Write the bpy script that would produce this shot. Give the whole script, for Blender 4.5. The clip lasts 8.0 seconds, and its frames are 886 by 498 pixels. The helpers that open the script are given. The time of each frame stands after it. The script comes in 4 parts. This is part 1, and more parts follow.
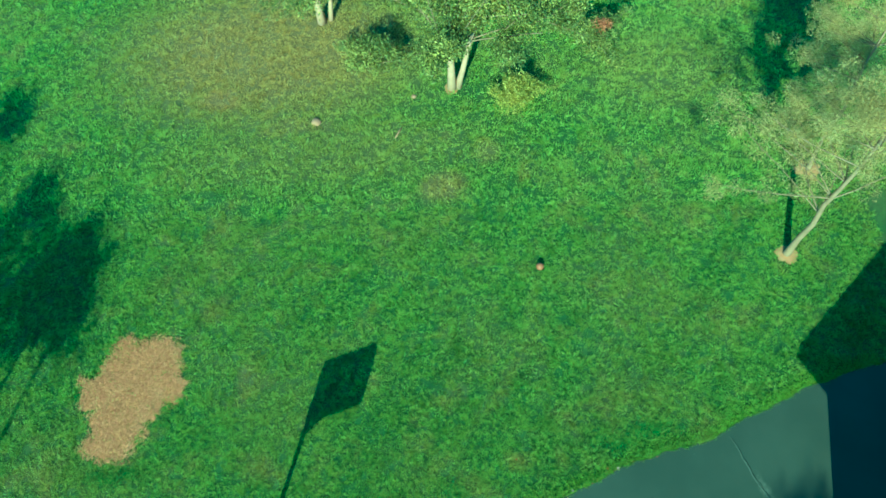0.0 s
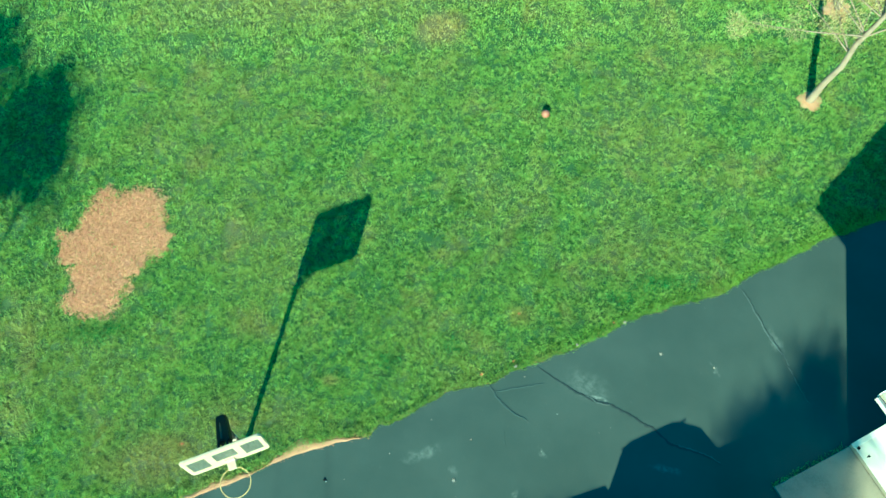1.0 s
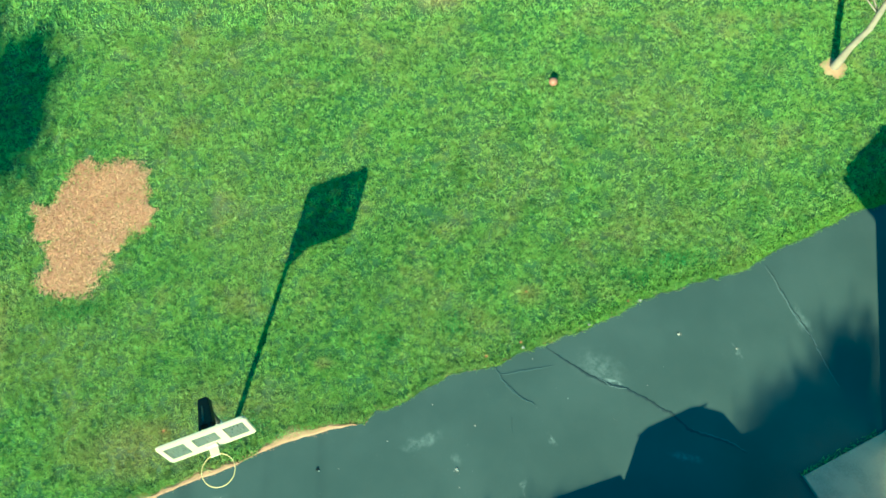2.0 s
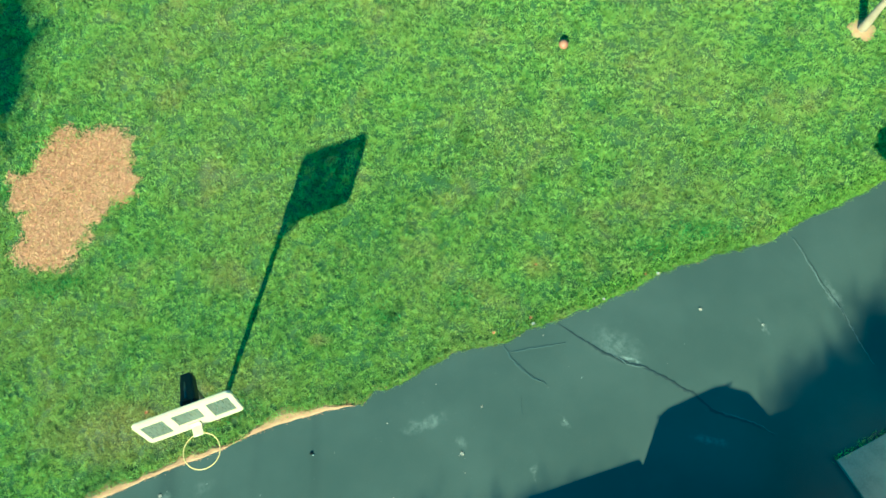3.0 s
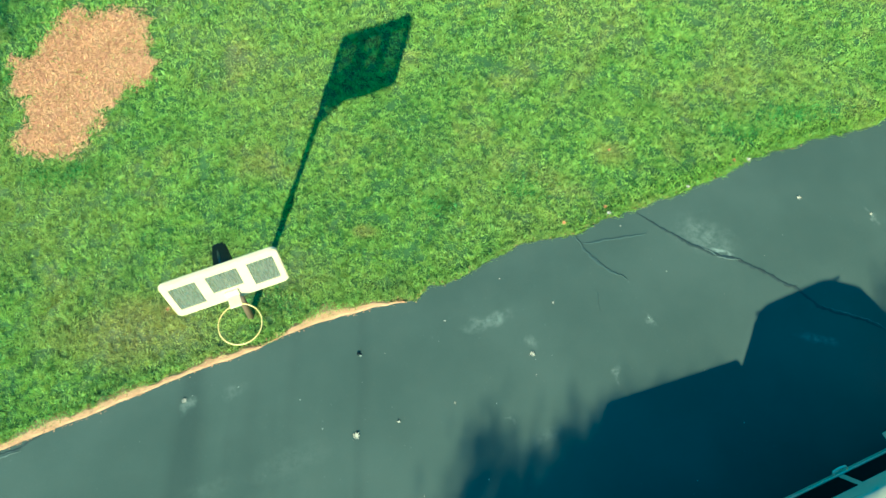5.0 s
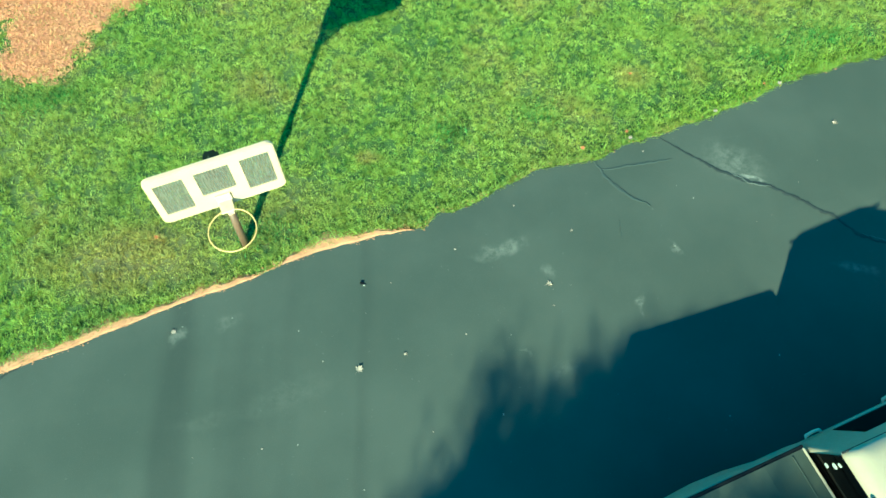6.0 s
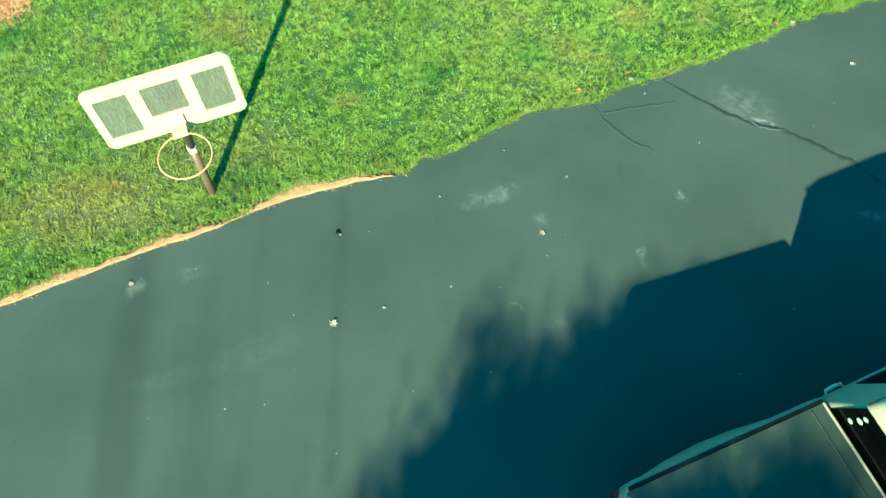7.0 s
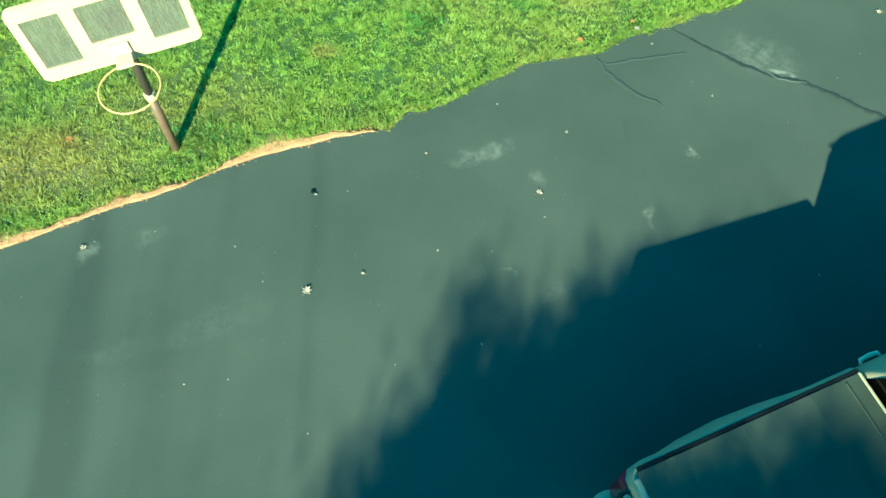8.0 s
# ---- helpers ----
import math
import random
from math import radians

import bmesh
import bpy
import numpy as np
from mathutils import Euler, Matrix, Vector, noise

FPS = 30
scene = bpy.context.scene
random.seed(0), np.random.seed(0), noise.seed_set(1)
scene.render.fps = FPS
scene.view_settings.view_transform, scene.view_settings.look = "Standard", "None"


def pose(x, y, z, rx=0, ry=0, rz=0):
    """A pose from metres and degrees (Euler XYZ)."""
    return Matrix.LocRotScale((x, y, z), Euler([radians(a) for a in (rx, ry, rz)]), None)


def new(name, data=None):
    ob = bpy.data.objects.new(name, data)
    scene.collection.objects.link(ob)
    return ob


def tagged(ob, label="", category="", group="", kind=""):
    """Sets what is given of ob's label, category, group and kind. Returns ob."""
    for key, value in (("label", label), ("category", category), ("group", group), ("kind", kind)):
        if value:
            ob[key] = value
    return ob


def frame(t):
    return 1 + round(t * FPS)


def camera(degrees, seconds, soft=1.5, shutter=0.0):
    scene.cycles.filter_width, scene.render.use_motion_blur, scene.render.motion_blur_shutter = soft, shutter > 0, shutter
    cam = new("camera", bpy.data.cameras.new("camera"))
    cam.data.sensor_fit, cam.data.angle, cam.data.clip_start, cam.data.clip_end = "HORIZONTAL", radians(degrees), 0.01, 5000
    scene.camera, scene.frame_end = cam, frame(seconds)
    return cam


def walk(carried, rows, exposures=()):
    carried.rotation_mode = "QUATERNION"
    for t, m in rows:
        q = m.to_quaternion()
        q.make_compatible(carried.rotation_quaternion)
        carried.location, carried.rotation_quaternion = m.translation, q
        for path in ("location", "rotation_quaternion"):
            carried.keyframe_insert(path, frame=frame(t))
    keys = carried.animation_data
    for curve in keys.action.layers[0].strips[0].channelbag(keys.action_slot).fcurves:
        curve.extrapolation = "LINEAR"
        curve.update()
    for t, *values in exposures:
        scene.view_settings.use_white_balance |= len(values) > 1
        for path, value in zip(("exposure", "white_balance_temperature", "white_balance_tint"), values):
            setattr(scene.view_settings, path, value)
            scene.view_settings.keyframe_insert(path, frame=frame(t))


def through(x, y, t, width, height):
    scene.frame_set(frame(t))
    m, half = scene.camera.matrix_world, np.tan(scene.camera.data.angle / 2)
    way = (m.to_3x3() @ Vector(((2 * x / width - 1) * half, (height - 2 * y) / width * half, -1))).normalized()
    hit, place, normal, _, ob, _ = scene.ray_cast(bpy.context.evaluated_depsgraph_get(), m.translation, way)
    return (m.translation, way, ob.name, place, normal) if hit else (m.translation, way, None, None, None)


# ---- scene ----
cam = camera(55.2, 8.0, soft=1.5)
# seconds, eye, then turn, tilt and lean in degrees
ROWS = [
    (0, 0.293, -0.251, 16.420, 0.52, -55.05, -2.74),
    (0.1, 0.265, -0.223, 16.311, 0.57, -57.41, -2.77),
    (0.2, 0.234, -0.199, 16.210, 0.58, -59.77, -2.79),
    (0.3, 0.210, -0.175, 16.107, 0.59, -62.10, -2.80),
    (0.4, 0.202, -0.146, 15.987, 0.60, -63.47, -2.80),
    (0.5, 0.202, -0.122, 15.857, 0.62, -63.63, -2.78),
    (1, 0.176, -0.085, 15.211, 0.63, -63.65, -2.82),
    (1.5, 0.138, -0.037, 14.595, 0.60, -63.61, -2.87),
    (3, 0.023, -0.031, 12.859, 0.55, -63.59, -2.85),
    (3.5, -0.132, -0.159, 12.286, 0.54, -63.56, -2.83),
    (4, -0.429, -0.360, 11.735, 0.53, -63.52, -2.85),
    (4.5, -0.723, -0.559, 11.174, 0.58, -63.47, -2.84),
    (6, -1.095, -1.304, 9.428, 0.66, -63.43, -2.77),
    (6.5, -1.011, -1.422, 8.904, 0.69, -63.43, -2.71),
    (7, -0.932, -1.468, 8.379, 0.69, -63.39, -2.66),
    (7.5, -0.859, -1.465, 7.870, 0.71, -63.33, -2.63),
    (8, -0.813, -1.436, 7.380, 0.70, -63.24, -2.61),
]
# seconds, stops, kelvin, tint
EXPOSURES = [(0, 1.27, 3800, -92), (0.5, 1.58, 3980, -81), (1.0, 1.82, 4130, -67), (3.0, 1.91, 4410, -66), (4.5, 1.94, 4500, -60), (6.5, 2.03, 5050, -58), (8.0, 2.07, 5100, -59)]
walk(cam, [(t, pose(x, y, z, 90 + tilt, 0, turn) @ pose(0, 0, 0, 0, 0, lean)) for t, x, y, z, turn, tilt, lean in ROWS], EXPOSURES)

# ---- world, sun, exposure ----
SUN_TRAVEL = Vector((0.44, 1.88, -1.0))  # the way the light goes
world = bpy.data.worlds.new("sky")
scene.world = world
world.use_nodes = True
wn = world.node_tree.nodes
sky = wn.new("ShaderNodeTexSky")
sky.sky_type = "NISHITA"
sky.sun_disc = False
sky.ozone_density = 10.0
sky.sun_elevation = radians(27.4)
sky.sun_rotation = radians(193.2)
tinge = wn.new("ShaderNodeMix")  # the deep green-blue cast of the clear sky
tinge.data_type, tinge.blend_type = "RGBA", "MULTIPLY"
tinge.inputs[0].default_value = 1.0
tinge.inputs[7].default_value = (0.43, 0.97, 0.91, 1)
world.node_tree.links.new(sky.outputs[0], tinge.inputs[6])
world.node_tree.links.new(tinge.outputs[2], wn["Background"].inputs[0])
wn["Background"].inputs[1].default_value = 0.096
sun_data = bpy.data.lights.new("sun", "SUN")
sun_data.energy = 5.0
sun_data.angle = radians(0.55)
sun_data.color = (1.0, 0.735, 0.56)
sun = new("sun", sun_data)
sun.matrix_world = Matrix.Translation((0, 0, 30)) @ SUN_TRAVEL.to_track_quat("-Z", "Y").to_matrix().to_4x4()


# ---- materials ----
class Nodes:
    """A short way to write node trees."""

    def __init__(self, name):
        self.material = bpy.data.materials.new(name)
        self.material.use_nodes = True
        self.tree = self.material.node_tree
        self.bsdf = self.tree.nodes["Principled BSDF"]
        self.out = self.tree.nodes["Material Output"]

    def add(self, kind):
        return self.tree.nodes.new("ShaderNode" + kind)

    def vector(self, op):
        n = self.add("VectorMath")
        n.operation = op
        return n

    def link(self, a, b):
        self.tree.links.new(a, b)

    def value(self, sock, v):
        if hasattr(v, "is_output"):
            self.link(v, sock)
        else:
            sock.default_value = v

    def position(self):
        return self.add("NewGeometry").outputs["Position"]

    def local(self):
        return self.add("TexCoord").outputs["Object"]

    def noise(self, vec, scale, detail=3.0, rough=0.55, stretch=None):
        if stretch:
            mp = self.add("Mapping")
            self.link(vec, mp.inputs[0])
            mp.inputs[2].default_value = (0, 0, stretch[3])
            mp.inputs[3].default_value = stretch[:3]
            vec = mp.outputs[0]
        n = self.add("TexNoise")
        self.link(vec, n.inputs["Vector"])
        n.inputs["Scale"].default_value = scale
        n.inputs["Detail"].default_value = detail
        n.inputs["Roughness"].default_value = rough
        return n.outputs[0]

    def span(self, v, a, b, c=0.0, d=1.0):
        n = self.add("MapRange")
        n.interpolation_type = "SMOOTHSTEP"
        self.link(v, n.inputs[0])
        for i, q in enumerate((a, b, c, d)):
            n.inputs[i + 1].default_value = q
        return n.outputs[0]

    def math(self, op, a, b=0.0):
        n = self.add("Math")
        n.operation = op
        self.value(n.inputs[0], a)
        self.value(n.inputs[1], b)
        return n.outputs[0]

    def mix(self, f, a, b):
        n = self.add("Mix")
        n.data_type = "RGBA"
        self.value(n.inputs[0], f)
        self.value(n.inputs[6], a if hasattr(a, "is_output") else (*a, 1))
        self.value(n.inputs[7], b if hasattr(b, "is_output") else (*b, 1))
        return n.outputs[2]

    def bump(self, height, strength=0.3, distance=0.01):
        n = self.add("Bump")
        self.link(height, n.inputs["Height"])
        n.inputs["Strength"].default_value = strength
        n.inputs["Distance"].default_value = distance
        self.link(n.outputs[0], self.bsdf.inputs["Normal"])

    def blob(self, pos, x, y, rx, ry, turn=0.0, soft=0.5):
        """1 inside an ellipse on the ground, falling to 0 at its rim."""
        mp = self.add("Mapping")
        mp.vector_type = "TEXTURE"
        self.link(pos, mp.inputs[0])
        mp.inputs[1].default_value = (x, y, 0)
        mp.inputs[2].default_value = (0, 0, radians(turn))
        mp.inputs[3].default_value = (rx, ry, 50)
        ln = self.vector("LENGTH")
        self.link(mp.outputs[0], ln.inputs[0])
        return self.span(ln.outputs["Value"], 1.0 - soft, 1.0, 1.0, 0.0)

    def wobble(self, pos, scale, amount):
        """The place, shifted by noise."""
        n = self.add("TexNoise")
        self.link(pos, n.inputs["Vector"])
        n.inputs["Scale"].default_value = scale
        n.inputs["Detail"].default_value = 3
        s = self.vector("SUBTRACT")
        self.link(n.outputs[1], s.inputs[0])
        s.inputs[1].default_value = (0.5, 0.5, 0.5)
        m = self.vector("SCALE")
        self.link(s.outputs[0], m.inputs[0])
        m.inputs["Scale"].default_value = amount
        a = self.vector("ADD")
        self.link(pos, a.inputs[0])
        self.link(m.outputs[0], a.inputs[1])
        return a.outputs[0]

    def done(self, colour=None, rough=None, metal=None, coat=None):
        if colour is not None:
            self.value(self.bsdf.inputs["Base Color"], colour if hasattr(colour, "is_output") else (*colour, 1))
        if rough is not None:
            self.value(self.bsdf.inputs["Roughness"], rough)
        if metal is not None:
            self.bsdf.inputs["Metallic"].default_value = metal
        if coat is not None:
            self.bsdf.inputs["Coat Weight"].default_value = coat
            self.bsdf.inputs["Coat Roughness"].default_value = 0.08
        return self.material


def plain(name, a, b, scale, rough=0.6, metal=0.0, bump=0.0, coat=None, fine=None):
    """A surface of two tones at two scales, with grain."""
    n = Nodes(name)
    pos = n.local()
    big = n.span(n.noise(pos, scale, 4), 0.35, 0.7)
    small = n.noise(pos, fine or scale * 14, 2)
    col = n.mix(n.math("MULTIPLY", small, big), a, b)
    r = n.span(small, 0.2, 0.9, max(rough - 0.08, 0.02), min(rough + 0.1, 1))
    if bump:
        n.bump(small, bump, 0.004)
    return n.done(col, r, metal, coat)


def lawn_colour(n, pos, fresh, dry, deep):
    """Green, with yellowed and dark areas that have shapes of their own, and painted shade between tufts."""
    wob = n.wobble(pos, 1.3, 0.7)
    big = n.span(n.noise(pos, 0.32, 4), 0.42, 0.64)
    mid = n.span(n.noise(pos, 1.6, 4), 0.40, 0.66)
    # fine dark mottling painted into the colour, as shade between tufts
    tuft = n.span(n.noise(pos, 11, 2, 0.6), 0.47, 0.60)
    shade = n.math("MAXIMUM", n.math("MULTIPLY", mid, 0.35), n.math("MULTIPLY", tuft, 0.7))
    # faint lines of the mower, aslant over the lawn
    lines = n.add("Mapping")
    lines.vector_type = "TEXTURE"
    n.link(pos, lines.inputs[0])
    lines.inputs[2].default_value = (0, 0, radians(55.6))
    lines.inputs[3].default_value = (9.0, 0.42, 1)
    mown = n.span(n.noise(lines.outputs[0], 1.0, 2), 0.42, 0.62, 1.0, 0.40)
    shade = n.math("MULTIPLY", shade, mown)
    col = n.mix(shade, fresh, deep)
    thin = n.span(n.noise(wob, 1.05, 5, 0.62), 0.50, 0.70)
    dryness = n.math("ADD", n.math("MULTIPLY", big, 0.20), n.math("MULTIPLY", thin, 0.30))
    for x, y, rx, ry, s in LAWN_SPOTS:
        dryness = n.math("MAXIMUM", dryness, n.math("MULTIPLY", n.blob(wob, x, y, rx, ry, 0, 0.8), s))
    dryness = n.math("MAXIMUM", dryness, n.math("MULTIPLY", n.blob(wob, 1.5, 7.9, 0.32, 2.4, -34.4, 0.9), 0.28))
    return n.mix(dryness, col, dry)


# thin, yellowed places in the lawn: x, y, half-widths, how dry
LAWN_SPOTS = [
    (0.2, 13.1, 1.0, 0.9, 0.75), (-5.7, 16.5, 1.3, 1.0, 1.0), (-3.6, 15.4, 2.2, 0.8, 0.65), (-6.0, 20.0, 3.5, 1.6, 0.7),
    (-2.05, 4.74, 0.24, 0.2, 0.5), (1.4, 14.3, 0.7, 0.7, 0.5), (-5.1, 3.45, 1.8, 0.8, 0.55), (-3.8, 4.0, 2.2, 0.9, 0.33), (-3.9, 4.1, 0.3, 0.25, 0.6), (-4.77, 3.69, 0.28, 0.2, 0.7),
    (-4.5, 18.5, 7.0, 5.0, 0.95), (-3.0, 14.6, 7.0, 2.2, 0.40), (6.5, 17.0, 4.0, 3.0, 0.35), (2.2, 8.9, 0.35, 2.6, 0.2), (1.5, 6.0, 0.5, 0.4, 0.45), (-3.6, 6.0, 0.7, 0.5, 0.4), (-5.0, 3.7, 0.5, 0.4, 0.5),
]


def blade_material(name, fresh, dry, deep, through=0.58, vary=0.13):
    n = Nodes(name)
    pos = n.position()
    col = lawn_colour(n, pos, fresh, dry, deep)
    rnd = n.add("NewGeometry").outputs["Random Per Island"]
    hsv = n.add("HueSaturation")
    n.link(n.span(rnd, 0, 1, 0.485, 0.51), hsv.inputs["Hue"])
    n.link(n.span(rnd, 0, 1, 1 - vary, 1 + vary), hsv.inputs["Value"])
    n.link(col, hsv.inputs["Color"])
    n.done(hsv.outputs[0], 0.55)
    n.bsdf.inputs["Specular IOR Level"].default_value = 0.08
    tr = n.add("BsdfTranslucent")
    n.link(hsv.outputs[0], tr.inputs[0])
    mx = n.add("MixShader")
    mx.inputs[0].default_value = through
    n.link(n.bsdf.outputs[0], mx.inputs[1])
    n.link(tr.outputs[0], mx.inputs[2])
    n.link(mx.outputs[0], n.out.inputs[0])
    return n.material


# DEEP: darker green patches, and the shade painted between tufts
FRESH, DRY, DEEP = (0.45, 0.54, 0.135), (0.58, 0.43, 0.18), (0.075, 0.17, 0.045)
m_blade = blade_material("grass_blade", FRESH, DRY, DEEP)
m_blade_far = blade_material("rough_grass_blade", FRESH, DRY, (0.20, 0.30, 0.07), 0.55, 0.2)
m_weed = blade_material("clover", (0.44, 0.54, 0.10), (0.52, 0.46, 0.14), (0.22, 0.32, 0.06))
m_dark_tuft = blade_material("long_grass_blade", (0.17, 0.34, 0.09), (0.30, 0.34, 0.10), (0.06, 0.16, 0.04), 0.5)
m_straw = blade_material("straw", (0.63, 0.295, 0.155), (0.70, 0.39, 0.22), (0.38, 0.16, 0.075), 0.15)


def soil_material():
    n = Nodes("lawn_soil")
    pos = n.position()
    col = lawn_colour(n, pos, (0.065, 0.105, 0.022), (0.20, 0.14, 0.06), (0.028, 0.055, 0.014))
    g = n.noise(pos, 60, 3)
    col = n.mix(n.span(g, 0.45, 0.75, 0, 0.6), col, (0.03, 0.045, 0.012))
    n.bump(g, 0.6, 0.02)
    return n.done(col, 0.95)


m_soil = soil_material()


def asphalt_material():
    n = Nodes("asphalt")
    pos = n.position()
    base = n.mix(n.span(n.noise(pos, 0.55, 5), 0.35, 0.68), (0.053, 0.061, 0.053), (0.068, 0.075, 0.065))
    mott = n.span(n.noise(pos, 3.2, 5, 0.65), 0.40, 0.72)
    col = n.mix(n.math("MULTIPLY", mott, 0.14), base, (0.080, 0.080, 0.068))
    # squeegee marks of the sealer, across the drive
    bands = n.span(n.noise(n.wobble(pos, 0.8, 0.25), 1.0, 2, 0.5, (1.15, 0.05, 1, radians(17))), 0.53, 0.66)
    west = n.add("SeparateXYZ")
    n.link(pos, west.inputs[0])
    bands = n.math("MULTIPLY", bands, n.span(west.outputs[0], -1.6, 0.4, 0.38, 0.06))
    col = n.mix(bands, col, (0.027, 0.033, 0.031))
    # grit
    grit = n.noise(pos, 95, 2, 0.7)
    col = n.mix(n.math("MULTIPLY", n.span(grit, 0.52, 0.8), 0.4), col, (0.12, 0.12, 0.11))
    # pale scuffs and dust
    wob = n.wobble(pos, 3.5, 0.35)
    dust = n.noise(pos, 9, 5, 0.7)
    pale = None
    for x, y, rx, ry, turn, s in SCUFFS:
        b = n.math("MULTIPLY", n.blob(wob, x, y, rx, ry, turn, 0.9), s)
        pale = b if pale is None else n.math("MAXIMUM", pale, b)
    col = n.mix(n.math("MULTIPLY", pale, n.span(dust, 0.30, 0.7)), col, (0.23, 0.22, 0.19))
    specks = n.span(n.noise(pos, 26, 1, 0.4), 0.74, 0.79)
    col = n.mix(n.math("MULTIPLY", specks, 0.15), col, (0.22, 0.22, 0.20))
    n.bump(grit, 0.35, 0.004)
    n.bsdf.inputs["Specular IOR Level"].default_value = 0.05
    return n.done(col, n.span(mott, 0, 1, 0.7, 0.85))


SCUFFS = [
    (-0.41, 3.41, 0.46, 0.13, 20, 0.5), (2.66, 4.50, 0.62, 0.36, -28, 0.36), (2.88, 4.27, 0.24, 0.06, -28, 1.0), (2.74, 4.42, 0.20, 0.03, -50, 0.7),
    (0.12, 3.02, 0.09, 0.16, 10, 0.4), (-4.35, 2.40, 0.12, 0.2, 0, 0.5), (-3.75, 2.55, 0.2, 0.12, 20, 0.2), (5.04, 4.72, 0.2, 0.05, -60, 0.6),
    (1.2, 2.6, 0.18, 0.05, 60, 0.5), (-0.21, 2.02, 0.16, 0.02, -20, 0.6), (3.9, 2.95, 0.4, 0.1, -25, 0.5), (0.2, 1.75, 0.3, 0.12, 40, 0.2),
    (-3.0, 1.6, 0.9, 0.2, 20, 0.10), (6.3, 5.2, 0.5, 0.12, -70, 0.45), (1.72, 3.33, 0.15, 0.03, -60, 0.5), (-4.0, 1.3, 0.5, 0.15, 10, 0.08),
]
m_asphalt = asphalt_material()
m_crack = plain("crack_filler", (0.017, 0.021, 0.020), (0.028, 0.033, 0.031), 6, 0.8)
m_faint = plain("old_crack", (0.042, 0.050, 0.044), (0.050, 0.058, 0.050), 6, 0.8)
m_crumb = plain("crack_dust", (0.085, 0.09, 0.08), (0.14, 0.14, 0.12), 9, 0.9)
m_dirt = plain("sandy_soil", (0.56, 0.27, 0.14), (0.34, 0.145, 0.07), 5, 0.95, 0, 0.6)
m_red_dirt = plain("bare_red_soil", (0.42, 0.20, 0.10), (0.50, 0.32, 0.17), 5, 0.95, 0, 0.6)
m_concrete = plain("weathered_concrete", (0.27, 0.21, 0.15), (0.13, 0.11, 0.08), 2.4, 0.9, 0, 0.4)
m_white_wall = plain("white_siding", (0.66, 0.54, 0.44), (0.54, 0.44, 0.36), 1.5, 0.55, 0, 0.1)
m_shingle = plain("grey_shingle", (0.40, 0.31, 0.23), (0.29, 0.23, 0.17), 4, 0.95, 0, 0.7)
m_trim = plain("white_metal_trim", (0.76, 0.65, 0.54), (0.66, 0.56, 0.46), 3, 0.4)
m_wood = plain("roof_deck", (0.28, 0.20, 0.12), (0.20, 0.14, 0.08), 3, 0.8)
m_bark = plain("pale_bark", (0.25, 0.165, 0.11), (0.14, 0.09, 0.06), 6, 0.95, 0, 0.8, None, 40)
m_pale_trunk = plain("pale_smooth_bark", (0.44, 0.28, 0.20), (0.28, 0.17, 0.12), 5, 0.9, 0, 0.6, None, 30)
m_bark_dark = plain("dark_bark", (0.10, 0.07, 0.05), (0.17, 0.12, 0.08), 5, 0.95, 0, 0.8)
m_board = plain("cream_plastic", (0.54, 0.38, 0.25), (0.47, 0.33, 0.21), 4, 0.5)
m_rim = plain("faded_orange_paint", (0.62, 0.40, 0.16), (0.54, 0.32, 0.11), 20, 0.45)
m_bracket = plain("cream_steel", (0.54, 0.40, 0.27), (0.44, 0.32, 0.20), 12, 0.5)
m_pole = plain("brown_painted_steel", (0.13, 0.075, 0.05), (0.20, 0.12, 0.085), 9, 0.5, 0.2)
m_upper = plain("dark_brown_steel", (0.055, 0.04, 0.034), (0.085, 0.062, 0.05), 9, 0.5, 0.2)
m_black = plain("black_steel", (0.006, 0.006, 0.007), (0.012, 0.012, 0.013), 10, 0.6)
m_black.node_tree.nodes["Principled BSDF"].inputs["Specular IOR Level"].default_value = 0.15
m_ball = plain("orange_rubber", (0.26, 0.095, 0.055), (0.19, 0.065, 0.035), 15, 0.6, 0, 0.2)
m_paint = plain("silver_paint", (0.36, 0.29, 0.20), (0.31, 0.25, 0.175), 2, 0.45, 0.0, 0, 0.08)
m_cover = plain("black_vinyl", (0.040, 0.046, 0.036), (0.060, 0.066, 0.052), 2.2, 0.6, 0, 0.15)
m_cover.node_tree.nodes["Principled BSDF"].inputs["Specular IOR Level"].default_value = 0.2
m_rubber = plain("black_rubber", (0.012, 0.012, 0.013), (0.03, 0.03, 0.03), 8, 0.7)
m_tint = plain("dark_car_glass", (0.0006, 0.0006, 0.0008), (0.001, 0.001, 0.001), 3, 0.1)
m_tint.node_tree.nodes["Principled BSDF"].inputs["Specular IOR Level"].default_value = 0.2
m_chrome = plain("chrome", (0.80, 0.55, 0.38), (0.70, 0.48, 0.33), 6, 0.45, 0.0)
m_red = plain("red_lens", (0.13, 0.004, 0.012), (0.09, 0.003, 0.008), 20, 0.15)
m_sticker = plain("white_vinyl", (0.42, 0.41, 0.36), (0.25, 0.25, 0.22), 30, 0.4)
m_alloy = plain("alloy", (0.45, 0.45, 0.46), (0.32, 0.32, 0.33), 8, 0.3, 1.0)
m_dead_leaf = plain("pale_leaf", (0.31, 0.24, 0.19), (0.22, 0.17, 0.13), 25, 0.8)
m_red_leaf = plain("russet_leaf", (0.42, 0.13, 0.05), (0.52, 0.26, 0.10), 25, 0.8)
m_stone = plain("pinkish_stone", (0.34, 0.18, 0.12), (0.24, 0.13, 0.09), 12, 0.85, 0, 0.5)
m_chip = plain("pale_chip", (0.21, 0.20, 0.17), (0.14, 0.14, 0.12), 30, 0.8)


